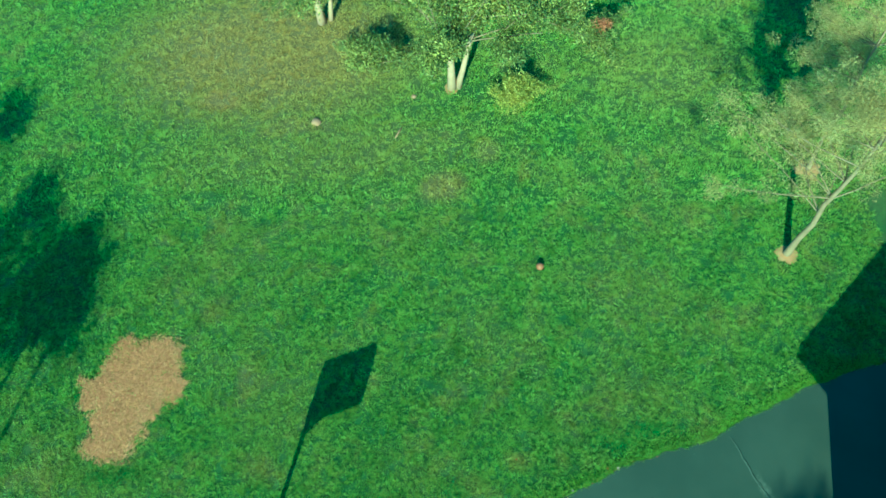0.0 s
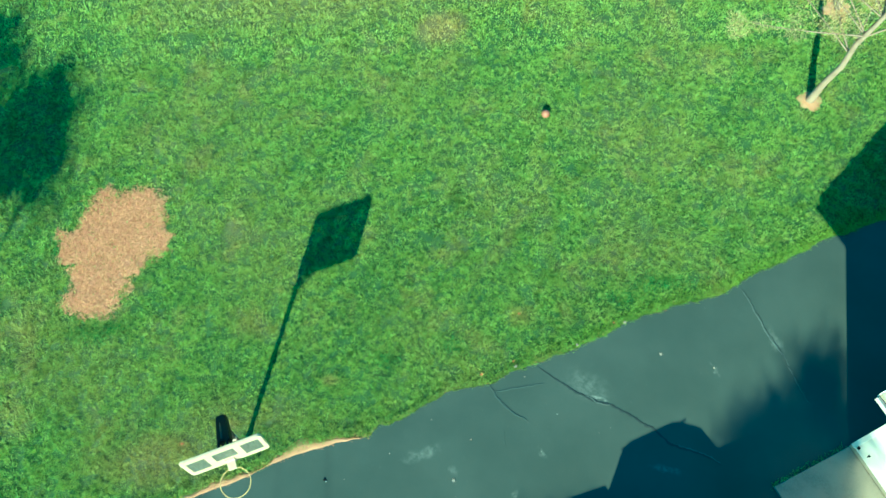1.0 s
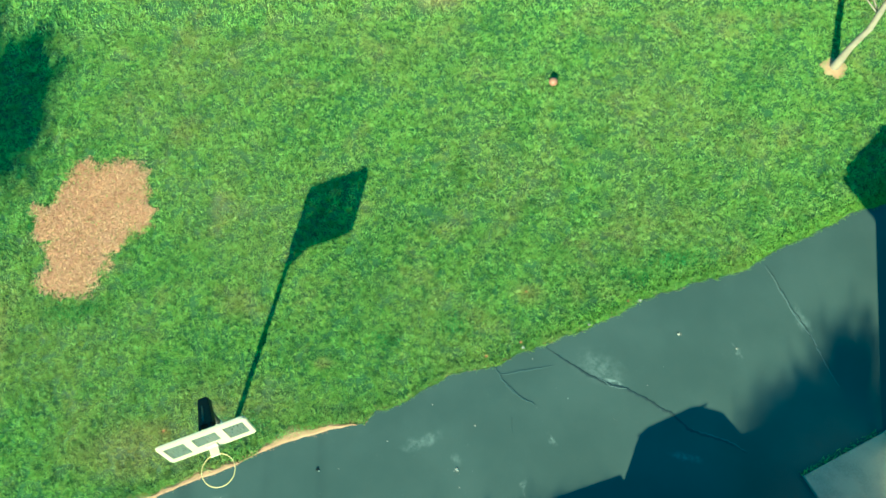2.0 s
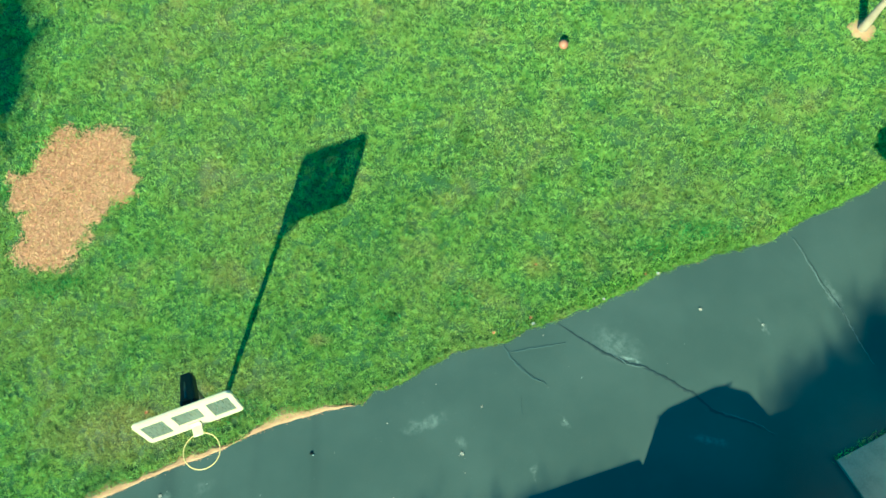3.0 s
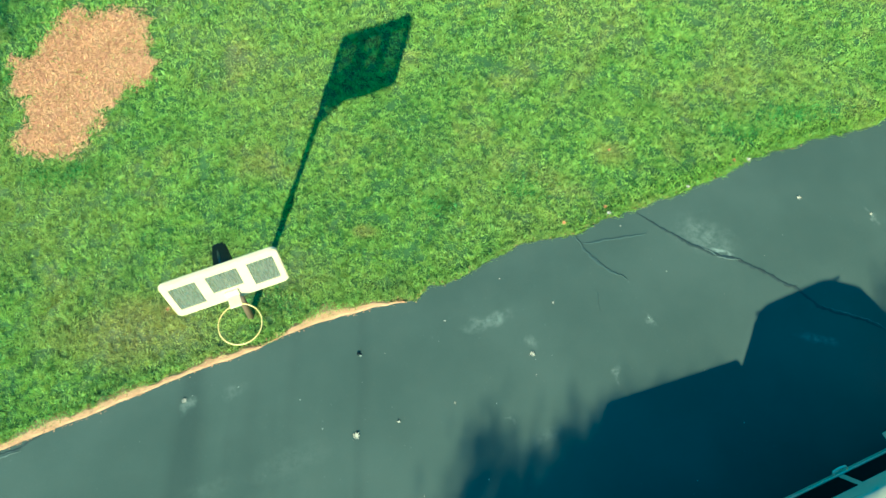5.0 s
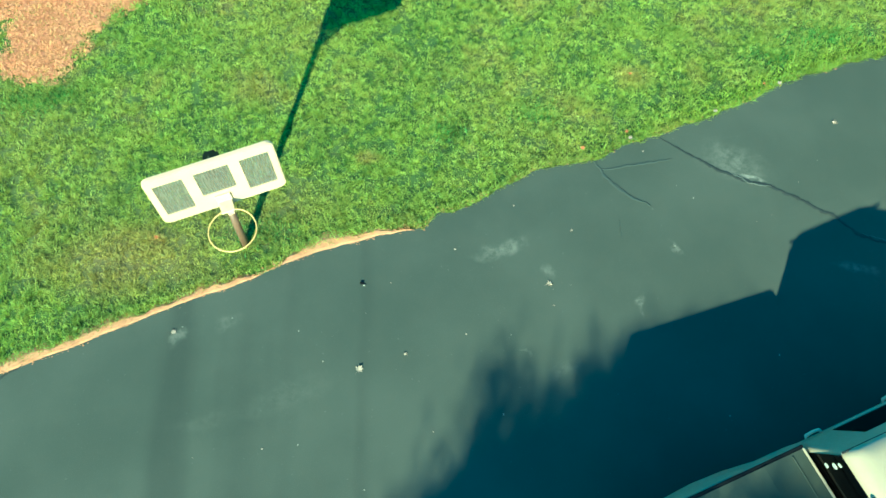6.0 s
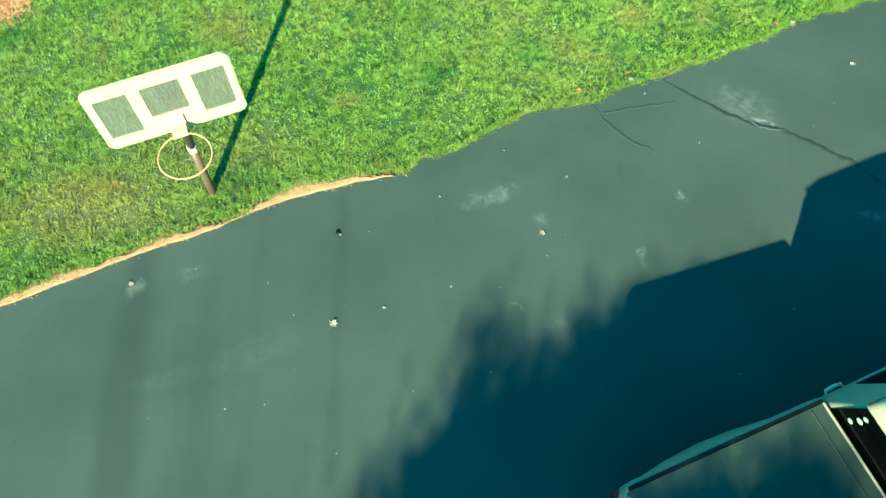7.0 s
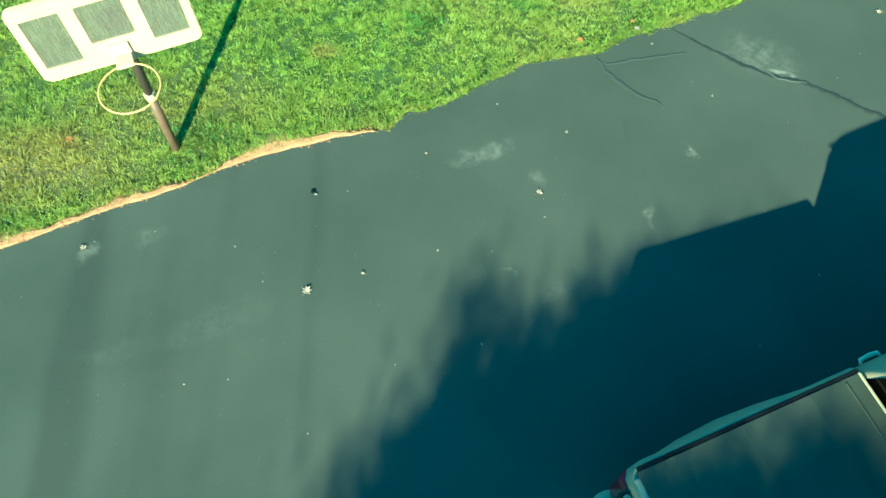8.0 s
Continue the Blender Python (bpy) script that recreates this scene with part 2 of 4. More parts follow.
def foliage(name, a, b, through=0.3):
    n = Nodes(name)
    pos = n.position()
    rnd = n.add("NewGeometry").outputs["Random Per Island"]
    col = n.mix(n.math("MULTIPLY", n.span(n.noise(pos, 1.1, 3), 0.3, 0.7), rnd), a, b)
    hsv = n.add("HueSaturation")
    n.link(n.span(rnd, 0, 1, 0.7, 1.35), hsv.inputs["Value"])
    n.link(col, hsv.inputs["Color"])
    n.done(hsv.outputs[0], 0.6)
    tr = n.add("BsdfTranslucent")
    n.link(hsv.outputs[0], tr.inputs[0])
    mx = n.add("MixShader")
    mx.inputs[0].default_value = through
    n.link(n.bsdf.outputs[0], mx.inputs[1])
    n.link(tr.outputs[0], mx.inputs[2])
    n.link(mx.outputs[0], n.out.inputs[0])
    return n.material


m_leaf = foliage("broad_leaf", (0.13, 0.14, 0.04), (0.48, 0.41, 0.12), 0.3)
m_bright_leaf = foliage("yellow_green_leaf", (0.40, 0.35, 0.08), (0.58, 0.47, 0.14), 0.45)
m_red_bush = foliage("russet_foliage", (0.46, 0.17, 0.10), (0.58, 0.25, 0.14))
m_needle = foliage("pine_needle", (0.44, 0.33, 0.14), (0.66, 0.50, 0.22), 0.45)
m_dark_leaf = foliage("dark_leaf", (0.05, 0.14, 0.04), (0.08, 0.20, 0.06), 0.5)


def hazy_pane():
    n = Nodes("hazy_acrylic")
    pos = n.local()
    st = n.noise(pos, 14, 3, 0.6, (6, 1, 0.5, 0))
    n.done(n.mix(st, (0.13, 0.12, 0.105), (0.23, 0.20, 0.16)), 0.3)
    clear = n.add("BsdfTransparent")
    clear.inputs[0].default_value = (0.74, 0.80, 0.76, 1)
    mx = n.add("MixShader")
    n.link(n.span(st, 0.3, 0.8, 0.46, 0.64), mx.inputs[0])
    n.link(clear.outputs[0], mx.inputs[1])
    n.link(n.bsdf.outputs[0], mx.inputs[2])
    n.link(mx.outputs[0], n.out.inputs[0])
    return n.material


m_pane = hazy_pane()


# ---- mesh helpers ----
def part(name, bm, material, parent=None, label="", smooth=False):
    """One bmesh as one mesh object, under a thing or under a part."""
    me = bpy.data.meshes.new(name)
    bmesh.ops.recalc_face_normals(bm, faces=bm.faces)
    bm.to_mesh(me)
    bm.free()
    me.materials.append(material)
    if smooth:
        me.shade_smooth()
    ob = new(name, me)
    if parent:
        ob.parent = parent
    if label:
        tagged(ob, label)
    return ob


def thing(name, m, label, category, group="", kind=""):
    ob = new(name)
    ob.empty_display_size = 0.2
    ob.matrix_world = m
    return tagged(ob, label, category, group, kind)


def fast_mesh(name, co, faces, material):
    """A mesh of many loose triangles or quads, from arrays."""
    me = bpy.data.meshes.new(name)
    k = faces.shape[1]
    me.vertices.add(len(co))
    me.vertices.foreach_set("co", co.astype(np.float32).ravel())
    me.loops.add(faces.size)
    me.loops.foreach_set("vertex_index", faces.astype(np.int32).ravel())
    me.polygons.add(len(faces))
    me.polygons.foreach_set("loop_start", np.arange(0, faces.size, k, dtype=np.int32))
    me.update(calc_edges=True)
    me.materials.append(material)
    return new(name, me)


def box(sx, sy, sz, x=0.0, y=0.0, z=0.0, bevel=0.0, segments=2, bm=None):
    """A box about x, y, z with rounded edges."""
    bm = bm or bmesh.new()
    made = bmesh.ops.create_cube(bm, size=1.0, matrix=Matrix.Translation((x, y, z)) @ Matrix.Diagonal((sx, sy, sz, 1)))
    if bevel:
        edges = list({e for v in made["verts"] for e in v.link_edges})
        bmesh.ops.bevel(bm, geom=edges, offset=bevel, segments=segments, affect="EDGES", profile=0.5)
    return bm


def tube(points, radii, sides=10, bm=None, cap=True):
    """A tapered tube along points."""
    bm = bm or bmesh.new()
    pts = [Vector(p) for p in points]
    rings = []
    for i, p in enumerate(pts):
        way = (pts[min(i + 1, len(pts) - 1)] - pts[max(i - 1, 0)]).normalized()
        side = way.orthogonal().normalized() if i == 0 else (side - way * side.dot(way)).normalized()
        other = way.cross(side)
        r = radii[i] if hasattr(radii, "__len__") else radii
        rings.append([bm.verts.new(p + (side * math.cos(a) + other * math.sin(a)) * r) for a in (2 * math.pi * k / sides for k in range(sides))])
    for a, b in zip(rings, rings[1:]):
        for k in range(sides):
            bm.faces.new((a[k], a[(k + 1) % sides], b[(k + 1) % sides], b[k]))
    if cap:
        bm.faces.new(rings[0][::-1])
        bm.faces.new(rings[-1])
    return bm


def slab(outline, z0, z1, bm=None, bevel=0.0):
    """A flat outline, drawn up from z0 to z1."""
    bm = bm or bmesh.new()
    low = [bm.verts.new((x, y, z0)) for x, y in outline]
    high = [bm.verts.new((x, y, z1)) for x, y in outline]
    bm.faces.new(low[::-1])
    top = bm.faces.new(high)
    for i in range(len(outline)):
        j = (i + 1) % len(outline)
        bm.faces.new((low[i], low[j], high[j], high[i]))
    if bevel:
        bmesh.ops.bevel(bm, geom=list(top.edges), offset=bevel, segments=2, affect="EDGES")
    return bm


def hull(points, bm=None):
    """A closed solid round a few points."""
    bm = bm or bmesh.new()
    vs = [bm.verts.new(p) for p in points]
    bmesh.ops.convex_hull(bm, input=vs)
    return bm


def loft(sections, bm=None):
    """A closed skin through rings of equal count."""
    bm = bm or bmesh.new()
    rings = [[bm.verts.new(p) for p in s] for s in sections]
    n = len(rings[0])
    for a, b in zip(rings, rings[1:]):
        for k in range(n):
            bm.faces.new((a[k], a[(k + 1) % n], b[(k + 1) % n], b[k]))
    bm.faces.new(rings[0][::-1])
    bm.faces.new(rings[-1])
    return bm


# ---- the ground ----
EDGE_X = np.array([-40, -12, -5.23, -4.39, -3.50, -3.40, -3.25, -2.67, -1.89, -1.38, -1.20, -1.01, -0.21, 0.15, 0.59, 0.99, 1.29, 1.72, 2.48, 3.00, 3.30, 3.66, 4.39, 4.88, 5.50, 6.00, 6.95, 7.63, 7.99, 9.53, 30])
EDGE_Y = np.array([-11, -0.2, 2.44, 2.79, 3.10, 3.17, 3.24, 3.45, 3.65, 3.70, 3.91, 3.94, 4.32, 4.52, 4.60, 4.71, 4.87, 4.96, 5.26, 5.42, 5.61, 5.76, 6.02, 6.09, 6.24, 6.57, 6.95, 7.31, 7.41, 7.86, 14])


def rough(x, seed, steps=((0.42, 0.045), (0.15, 0.035), (0.05, 0.016))):
    """A small unevenness along x."""
    total = np.zeros_like(x)
    for k, (step, size) in enumerate(steps):
        grid = np.random.RandomState(seed + k).uniform(-size, size, 4000)
        total += np.interp(x / step + 1000, np.arange(4000), grid)
    return total


def edge_y(x):
    """Where the drive ends and the lawn begins."""
    return np.interp(x, EDGE_X, EDGE_Y) + rough(x, 5) * np.interp(x, [-1.9, -1.2], [0.22, 0.75])


bm = bmesh.new()
bmesh.ops.create_grid(bm, x_segments=60, y_segments=60, size=300)
for v in bm.verts:
    v.co.z = -0.035
ground = part("ground", bm, m_soil)
tagged(ground, "mown green lawn, thin and yellowed in places", "lawn", kind="structure")

xs = np.concatenate([np.linspace(-30, -9, 20), np.arange(-8.9, 10.4, 0.05), np.linspace(10.5, 30, 16)])
outline = [(x, y) for x, y in zip(xs, edge_y(xs))] + [(30, -9.5), (-30, -9.5)]
driveway = part("driveway", slab(outline[::-1], -0.05, 0.0), m_asphalt)
tagged(driveway, "dark sealed asphalt driveway with cracks and pale scuffs", "driveway", kind="structure")


def ribbon(points, width, z, seed, step=0.03):
    """A ragged strip along points, a little above the drive."""
    rng = random.Random(seed)
    pts = [Vector((x, y, 0)) for x, y in points]
    fine = []
    for a, b in zip(pts, pts[1:]):
        n = max(2, int((b - a).length / step))
        fine += [a.lerp(b, i / n) for i in range(n)]
    fine.append(pts[-1])
    bm = bmesh.new()
    last = None
    shift = 0.0
    for i, p in enumerate(fine):
        way = (fine[min(i + 1, len(fine) - 1)] - fine[max(i - 1, 0)]).normalized()
        side = Vector((-way.y, way.x, 0))
        shift = shift * 0.8 + rng.uniform(-0.012, 0.012)
        w = width * rng.uniform(0.45, 1.15) * min(1.0, 0.25 + 3.0 * min(i, len(fine) - 1 - i) / len(fine))
        a = bm.verts.new(p + side * (shift + w / 2) + Vector((0, 0, z)))
        c = bm.verts.new(p + side * shift + Vector((0, 0, z + 0.003)))
        b = bm.verts.new(p + side * (shift - w / 2) + Vector((0, 0, z)))
        if last:
            bm.faces.new((last[0], a, c, last[1]))
            bm.faces.new((last[1], c, b, last[2]))
        last = (a, c, b)
    return bm


CRACKS = [
    ([(1.76, 4.93), (2.04, 4.68), (2.33, 4.49), (2.59, 4.31), (2.83, 4.17), (3.10, 4.09), (3.43, 3.90), (3.77, 3.67), (3.99, 3.41), (4.26, 3.28), (4.54, 3.18), (4.87, 2.98)], 0.056, m_crack),
    ([(5.85, 6.32), (6.00, 5.94), (6.11, 5.50), (6.26, 5.14), (6.40, 4.84), (6.51, 4.46), (6.66, 4.03)], 0.034, m_crumb),
    ([(5.87, 6.32), (6.02, 5.94), (6.13, 5.50), (6.28, 5.14), (6.42, 4.84), (6.53, 4.46), (6.68, 4.03)], 0.014, m_crack),
    ([(-7.2, 1.66), (-6.72, 1.80), (-6.41, 1.89), (-6.22, 2.01), (-6.12, 2.13)], 0.030, m_crack),
    ([(-6.9, 1.70), (-6.60, 1.80), (-6.40, 1.85)], 0.022, m_crumb),
    ([(0.84, 4.62), (0.98, 4.35), (1.19, 4.11), (1.50, 3.91)], 0.055, m_faint),
    ([(0.93, 4.47), (1.28, 4.51), (1.65, 4.55), (1.87, 4.60)], 0.042, m_faint),
    ([(1.08, 3.72), (1.09, 3.60), (1.11, 3.46)], 0.020, m_faint),
    ([(2.60, 4.36), (2.80, 4.21), (2.95, 4.17), (3.10, 4.13)], 0.020, m_crumb),
    ([(4.05, 3.41), (4.30, 3.31), (4.60, 3.20), (4.90, 3.00)], 0.020, m_crumb),
]
for i, (pts, w, m) in enumerate(CRACKS):
    part("crack", ribbon(pts, w, 0.004 + 0.0015 * (i % 3), i), m, driveway)


# ---- grass ----
def blades(rng, x, y, height, width, lean, z=-0.035):
    """Loose pointed blades at x, y: corners and faces."""
    n = len(x)
    turn = rng.uniform(0, 2 * np.pi, n)
    h = height * rng.uniform(0.5, 1.25, n)
    w = width * rng.uniform(0.6, 1.3, n)
    away = rng.uniform(0, 2 * np.pi, n)
    tip = lean * h * rng.uniform(0.1, 1.0, n)
    co = np.empty((n, 3, 3))
    co[:, 0] = np.stack([x - np.cos(turn) * w / 2, y - np.sin(turn) * w / 2, np.full(n, z)], 1)
    co[:, 1] = np.stack([x + np.cos(turn) * w / 2, y + np.sin(turn) * w / 2, np.full(n, z)], 1)
    co[:, 2] = np.stack([x + np.cos(away) * tip, y + np.sin(away) * tip, z + h], 1)
    return co.reshape(-1, 3), np.arange(3 * n).reshape(-1, 3)


def value_noise(x, y, step, seed):
    """Smooth noise over the plane, 0 to 1."""
    g = np.random.RandomState(seed).rand(256, 256)
    u, v = x / step, y / step
    i, j = np.floor(u).astype(int), np.floor(v).astype(int)
    a, b = u - i, v - j
    a, b = a * a * (3 - 2 * a), b * b * (3 - 2 * b)
    i0, j0, i1, j1 = i % 256, j % 256, (i + 1) % 256, (j + 1) % 256
    return (g[i0, j0] * (1 - a) + g[i1, j0] * a) * (1 - b) + (g[i0, j1] * (1 - a) + g[i1, j1] * a) * b


def patch_depth(x, y):
    """How deep inside the dead patch: two rounded blocks with a ragged rim; over 0 is inside."""
    ox = (value_noise(x, y, 0.30, 21) - 0.5) * 0.24 + (value_noise(x, y, 0.10, 22) - 0.5) * 0.16
    oy = (value_noise(x, y, 0.30, 23) - 0.5) * 0.24 + (value_noise(x, y, 0.10, 24) - 0.5) * 0.16
    px, py = x + ox, y + oy

    def block(cx, cy, rx, ry):
        return 1 - (np.abs((px - cx) / rx) ** 3.6 + np.abs((py - cy) / ry) ** 3.6)

    return np.maximum.reduce([block(-6.50, 8.28, 0.79, 0.78), block(-6.78, 7.20, 0.53, 0.84), block(-7.18, 7.88, 0.50, 0.38), block(-5.86, 7.90, 0.40, 0.30), block(-6.35, 7.52, 0.42, 0.37)])


def in_patch(x, y, loose=0.0, rng=None):
    d = patch_depth(x, y)
    return d > (rng.normal(0, loose, len(x)) if loose else 0)


def lawn(name, seed, x0, x1, y0, y1, density, height, width, label, tufts=420, lean=1.7, material=m_blade):
    """Mown grass: tufts whose blades fan out, with low gaps between."""
    rng = np.random.RandomState(seed)
    m = int((x1 - x0) * (y1 - y0) * tufts)
    cx, cy = rng.uniform(x0, x1, m), rng.uniform(y0, y1, m)
    size = np.clip(rng.lognormal(-0.1, 0.42, m), 0.35, 2.0) * (0.55 + 0.9 * value_noise(cx, cy, 0.16, seed + 2))
    way = rng.uniform(0, 2 * np.pi, m)
    k = np.maximum(3, (density / tufts * size * rng.uniform(0.6, 1.3, m)).astype(int))
    i = np.repeat(np.arange(m), k)
    n = len(i)
    spread = 0.46 / math.sqrt(tufts)
    ox, oy = rng.normal(0, spread, n) * size[i] ** 0.5, rng.normal(0, spread, n) * size[i] ** 0.5
    x, y = cx[i] + ox, cy[i] + oy
    keep = (y > edge_y(x) - 0.01) & ~in_patch(x, y, 0.7, rng)
    keep &= (x > -1.5) | (y - edge_y(x) > np.abs(rng.normal(0, 0.075, n)))
    keep &= ((x + 3.62) ** 2 + (y - 3.59) ** 2 > 0.003)
    for bx, by, br in BARE:
        keep &= ((x - bx) ** 2 + (y - by) ** 2 > (br * rng.uniform(0.3, 1.0, n)) ** 2)
    i, x, y, ox, oy = i[keep], x[keep], y[keep], ox[keep], oy[keep]
    n = len(i)
    h = height * size[i] * rng.uniform(0.6, 1.15, n)
    w = width * rng.uniform(0.6, 1.3, n)
    turn = rng.uniform(0, 2 * np.pi, n)
    tip = lean * h * rng.uniform(0.2, 1.0, n)
    ax = ox / spread * 0.6 + np.cos(way[i]) * 0.7 + rng.normal(0, 0.35, n)
    ay = oy / spread * 0.6 + np.sin(way[i]) * 0.7 + rng.normal(0, 0.35, n)
    ln = np.hypot(ax, ay) + 0.3
    co = np.empty((n, 3, 3))
    low = np.full(n, -0.035)
    co[:, 0] = np.stack([x - np.cos(turn) * w / 2, y - np.sin(turn) * w / 2, low], 1)
    co[:, 1] = np.stack([x + np.cos(turn) * w / 2, y + np.sin(turn) * w / 2, low], 1)
    co[:, 2] = np.stack([x + ax / ln * tip, y + ay / ln * tip, low + h], 1)
    ob = fast_mesh(name, co.reshape(-1, 3), np.arange(3 * n).reshape(-1, 3), material)
    return tagged(ob, label, "grass", kind="stuff")


BARE = [(8.17, 10.71, 0.45), (9.35, 13.2, 0.6), (0.6, 16.58, 0.4), (-3.1, 19.5, 0.4)]
lawn("grass", 11, -7.6, 5.6, 1.6, 7.4, 11500, 0.029, 0.0108, "short mown green grass beside the driveway", 640)
lawn("grass", 31, -10.5, 10.5, 7.4, 12.4, 6300, 0.034, 0.0140, "short mown green grass, clumpy and uneven", 400)
lawn("grass", 61, 5.6, 10.8, 5.4, 7.4, 6000, 0.034, 0.0140, "short mown green grass beside the driveway", 400)
lawn("grass", 71, -10.5, -7.6, 1.0, 7.4, 4600, 0.042, 0.0135, "short mown green grass, clumpy and uneven", 320)
lawn("grass", 41, -15.0, 15.0, 12.4, 24.0, 2300, 0.045, 0.0190, "rougher green grass under the trees", 220, 1.7, m_blade_far)


def patch_of_straw():
    rng = np.random.RandomState(77)
    n = 42000
    x, y = rng.uniform(-8.1, -5.2, n), rng.uniform(6.2, 9.3, n)
    k = in_patch(x, y, 0.6, rng)
    x, y = x[k], y[k]
    n = len(x)
    turn = rng.uniform(0, 2 * np.pi, n)
    ln, w = rng.uniform(0.03, 0.09, n), rng.uniform(0.005, 0.011, n)
    dx, dy = np.cos(turn) * ln / 2, np.sin(turn) * ln / 2
    sx, sy = -np.sin(turn) * w / 2, np.cos(turn) * w / 2
    z0, z1 = rng.uniform(-0.03, 0.0, n), rng.uniform(-0.03, 0.012, n)
    co = np.stack([np.stack([x - dx - sx, y - dy - sy, z0], 1), np.stack([x - dx + sx, y - dy + sy, z0], 1),
                   np.stack([x + dx + sx, y + dy + sy, z1], 1), np.stack([x + dx - sx, y + dy - sy, z1], 1)], 1).reshape(-1, 3)
    ob = fast_mesh("dead_grass", co, np.arange(4 * n).reshape(-1, 4), m_straw)
    tagged(ob, "dead tan patch of matted straw in the lawn", "dead grass", kind="stuff")
    # bare soil under it
    bm = bmesh.new()
    bmesh.ops.create_grid(bm, x_segments=75, y_segments=80, size=1, matrix=Matrix.Translation((-6.6, 7.75, -0.029)) @ Matrix.Diagonal((1.5, 1.6, 1, 1)))
    c = np.array([f.calc_center_median()[:] for f in bm.faces])
    inside = in_patch(c[:, 0], c[:, 1])
    bmesh.ops.delete(bm, geom=[f for f, k in zip(list(bm.faces), inside) if not k], context="FACES")
    ground_under = part("bare_soil", bm, m_dirt)
    tagged(ground_under, "dry tan soil under the dead grass", "soil", kind="structure")


patch_of_straw()


def edge_weeds():
    """Broad yellowish leaves that creep over the rim of the drive."""
    rng = np.random.RandomState(91)
    n = 26000
    x = rng.uniform(-1.4, 9.4, n)
    d = np.abs(rng.normal(0, 0.16, n)) - 0.025
    k = rng.rand(n) < np.interp(x, [-1.4, 1.0, 3.0, 9.4], [0.05, 0.12, 0.55, 0.7])
    x, d = x[k], d[k]
    co, faces = blades(rng, x, edge_y(x) + d, 0.050, 0.014, 1.4, -0.02)
    ob = fast_mesh("clover", co, faces, m_weed)
    tagged(ob, "yellow-green clover along the edge of the driveway", "weeds", kind="stuff")
    n = 11000
    x = rng.uniform(-7.0, 5.5, n)
    co, faces = blades(rng, x, edge_y(x) + np.where((x > -1.5) | (np.abs(x + 3.3) < 0.15), rng.uniform(-0.015, 0.10, n), rng.uniform(0.07, 0.24, n)), 0.055, 0.010, 1.3, -0.015)
    ob = fast_mesh("grass_fringe", co, faces, m_blade)
    tagged(ob, "grass blades hanging over the edge of the driveway", "grass", kind="stuff")


edge_weeds()


def dark_tufts():
    """Taller, darker tufts left standing in the lawn."""
    rng = np.random.RandomState(19)
    x, y = [], []
    for cx, cy, sx, sy, k in DARK_TUFTS:
        x.append(rng.normal(cx, sx, k))
        y.append(rng.normal(cy, sy, k))
    co, faces = blades(rng, np.concatenate(x), np.concatenate(y), 0.062, 0.013, 1.3)
    tagged(fast_mesh("tall_grass", co, faces, m_dark_tuft), "darker tufts of longer grass in the lawn", "grass", kind="stuff")


DARK_TUFTS = [(-6.75, 5.95, 0.24, 0.12, 900), (-6.35, 6.05, 0.12, 0.08, 300), (-7.75, 7.85, 0.06, 0.10, 200), (4.35, 6.55, 0.35, 0.12, 900), (3.6, 6.25, 0.25, 0.10, 500), (-1.1, 5.2, 0.16, 0.10, 350), (-3.35, 3.75, 0.22, 0.14, 600), (0.2, 5.4, 0.2, 0.1, 350)]
dark_tufts()


def soil_rim():
    """The sandy rim between drive and lawn, with grains."""
    xs = np.arange(-7.2, -1.50, 0.03)
    wide = np.interp(xs, [-7.2, -5.6, -3.7, -3.45, -3.15, -3.05, -2.6, -1.9, -1.5], [0.10, 0.11, 0.09, 0.01, 0.01, 0.10, 0.13, 0.06, 0.0]) * (0.45 + 0.55 * value_noise(xs, xs * 0, 0.34, 3) + 0.5 * value_noise(xs, xs * 0, 0.09, 4))
    y = edge_y(xs)
    bm = bmesh.new()
    last = None
    for x, yy, w in zip(xs, y, wide):
        row = [bm.verts.new((x, yy - 0.012, -0.005)), bm.verts.new((x, yy + 0.25 * w, 0.006)), bm.verts.new((x, yy + 0.9 * w, 0.004)), bm.verts.new((x, yy + 1.8 * w, -0.034))]
        if last:
            for a in range(3):
                bm.faces.new((last[a], row[a], row[a + 1], last[a + 1]))
        last = row
    ob = part("soil_rim", bm, m_dirt)
    tagged(ob, "sandy tan soil rim along the driveway edge", "soil", kind="structure")
    rng = np.random.RandomState(8)
    n = 2200
    x = rng.uniform(-7.2, 4.5, n)
    k = rng.rand(n) < np.interp(x, [-7.2, -1.6, -1.0, 4.5], [1, 0.8, 0.15, 0.1])
    x = x[k]
    n = len(x)
    y = edge_y(x) + rng.normal(0.03, 0.03, n)
    r = rng.uniform(0.004, 0.013, n)
    base = np.array([(1, 0, 0), (-0.5, 0.87, 0), (-0.5, -0.87, 0), (0, 0, 0.9)])
    co = base[None] * r[:, None, None] + np.stack([x, y, np.full(n, 0.006)], 1)[:, None]
    f = np.array([(0, 1, 3), (1, 2, 3), (2, 0, 3)])
    faces = (f[None] + 4 * np.arange(n)[:, None, None]).reshape(-1, 3)
    tagged(fast_mesh("gravel", co.reshape(-1, 3), faces, m_dirt), "loose tan grains along the driveway edge", "gravel", kind="stuff")


soil_rim()


def soil_ring(x, y, r, seed):
    rng = random.Random(seed)
    bm = bmesh.new()
    centre = bm.verts.new((x, y, -0.005))
    rim = [bm.verts.new((x + math.cos(a) * r * k, y + math.sin(a) * r * k, -0.032)) for a, k in ((2 * math.pi * i / 22, rng.uniform(0.7, 1.1)) for i in range(22))]
    for i in range(22):
        bm.faces.new((centre, rim[i], rim[(i + 1) % 22]))
    tagged(part("soil_ring", bm, m_red_dirt), "bare reddish soil round a tree trunk", "soil", kind="structure")


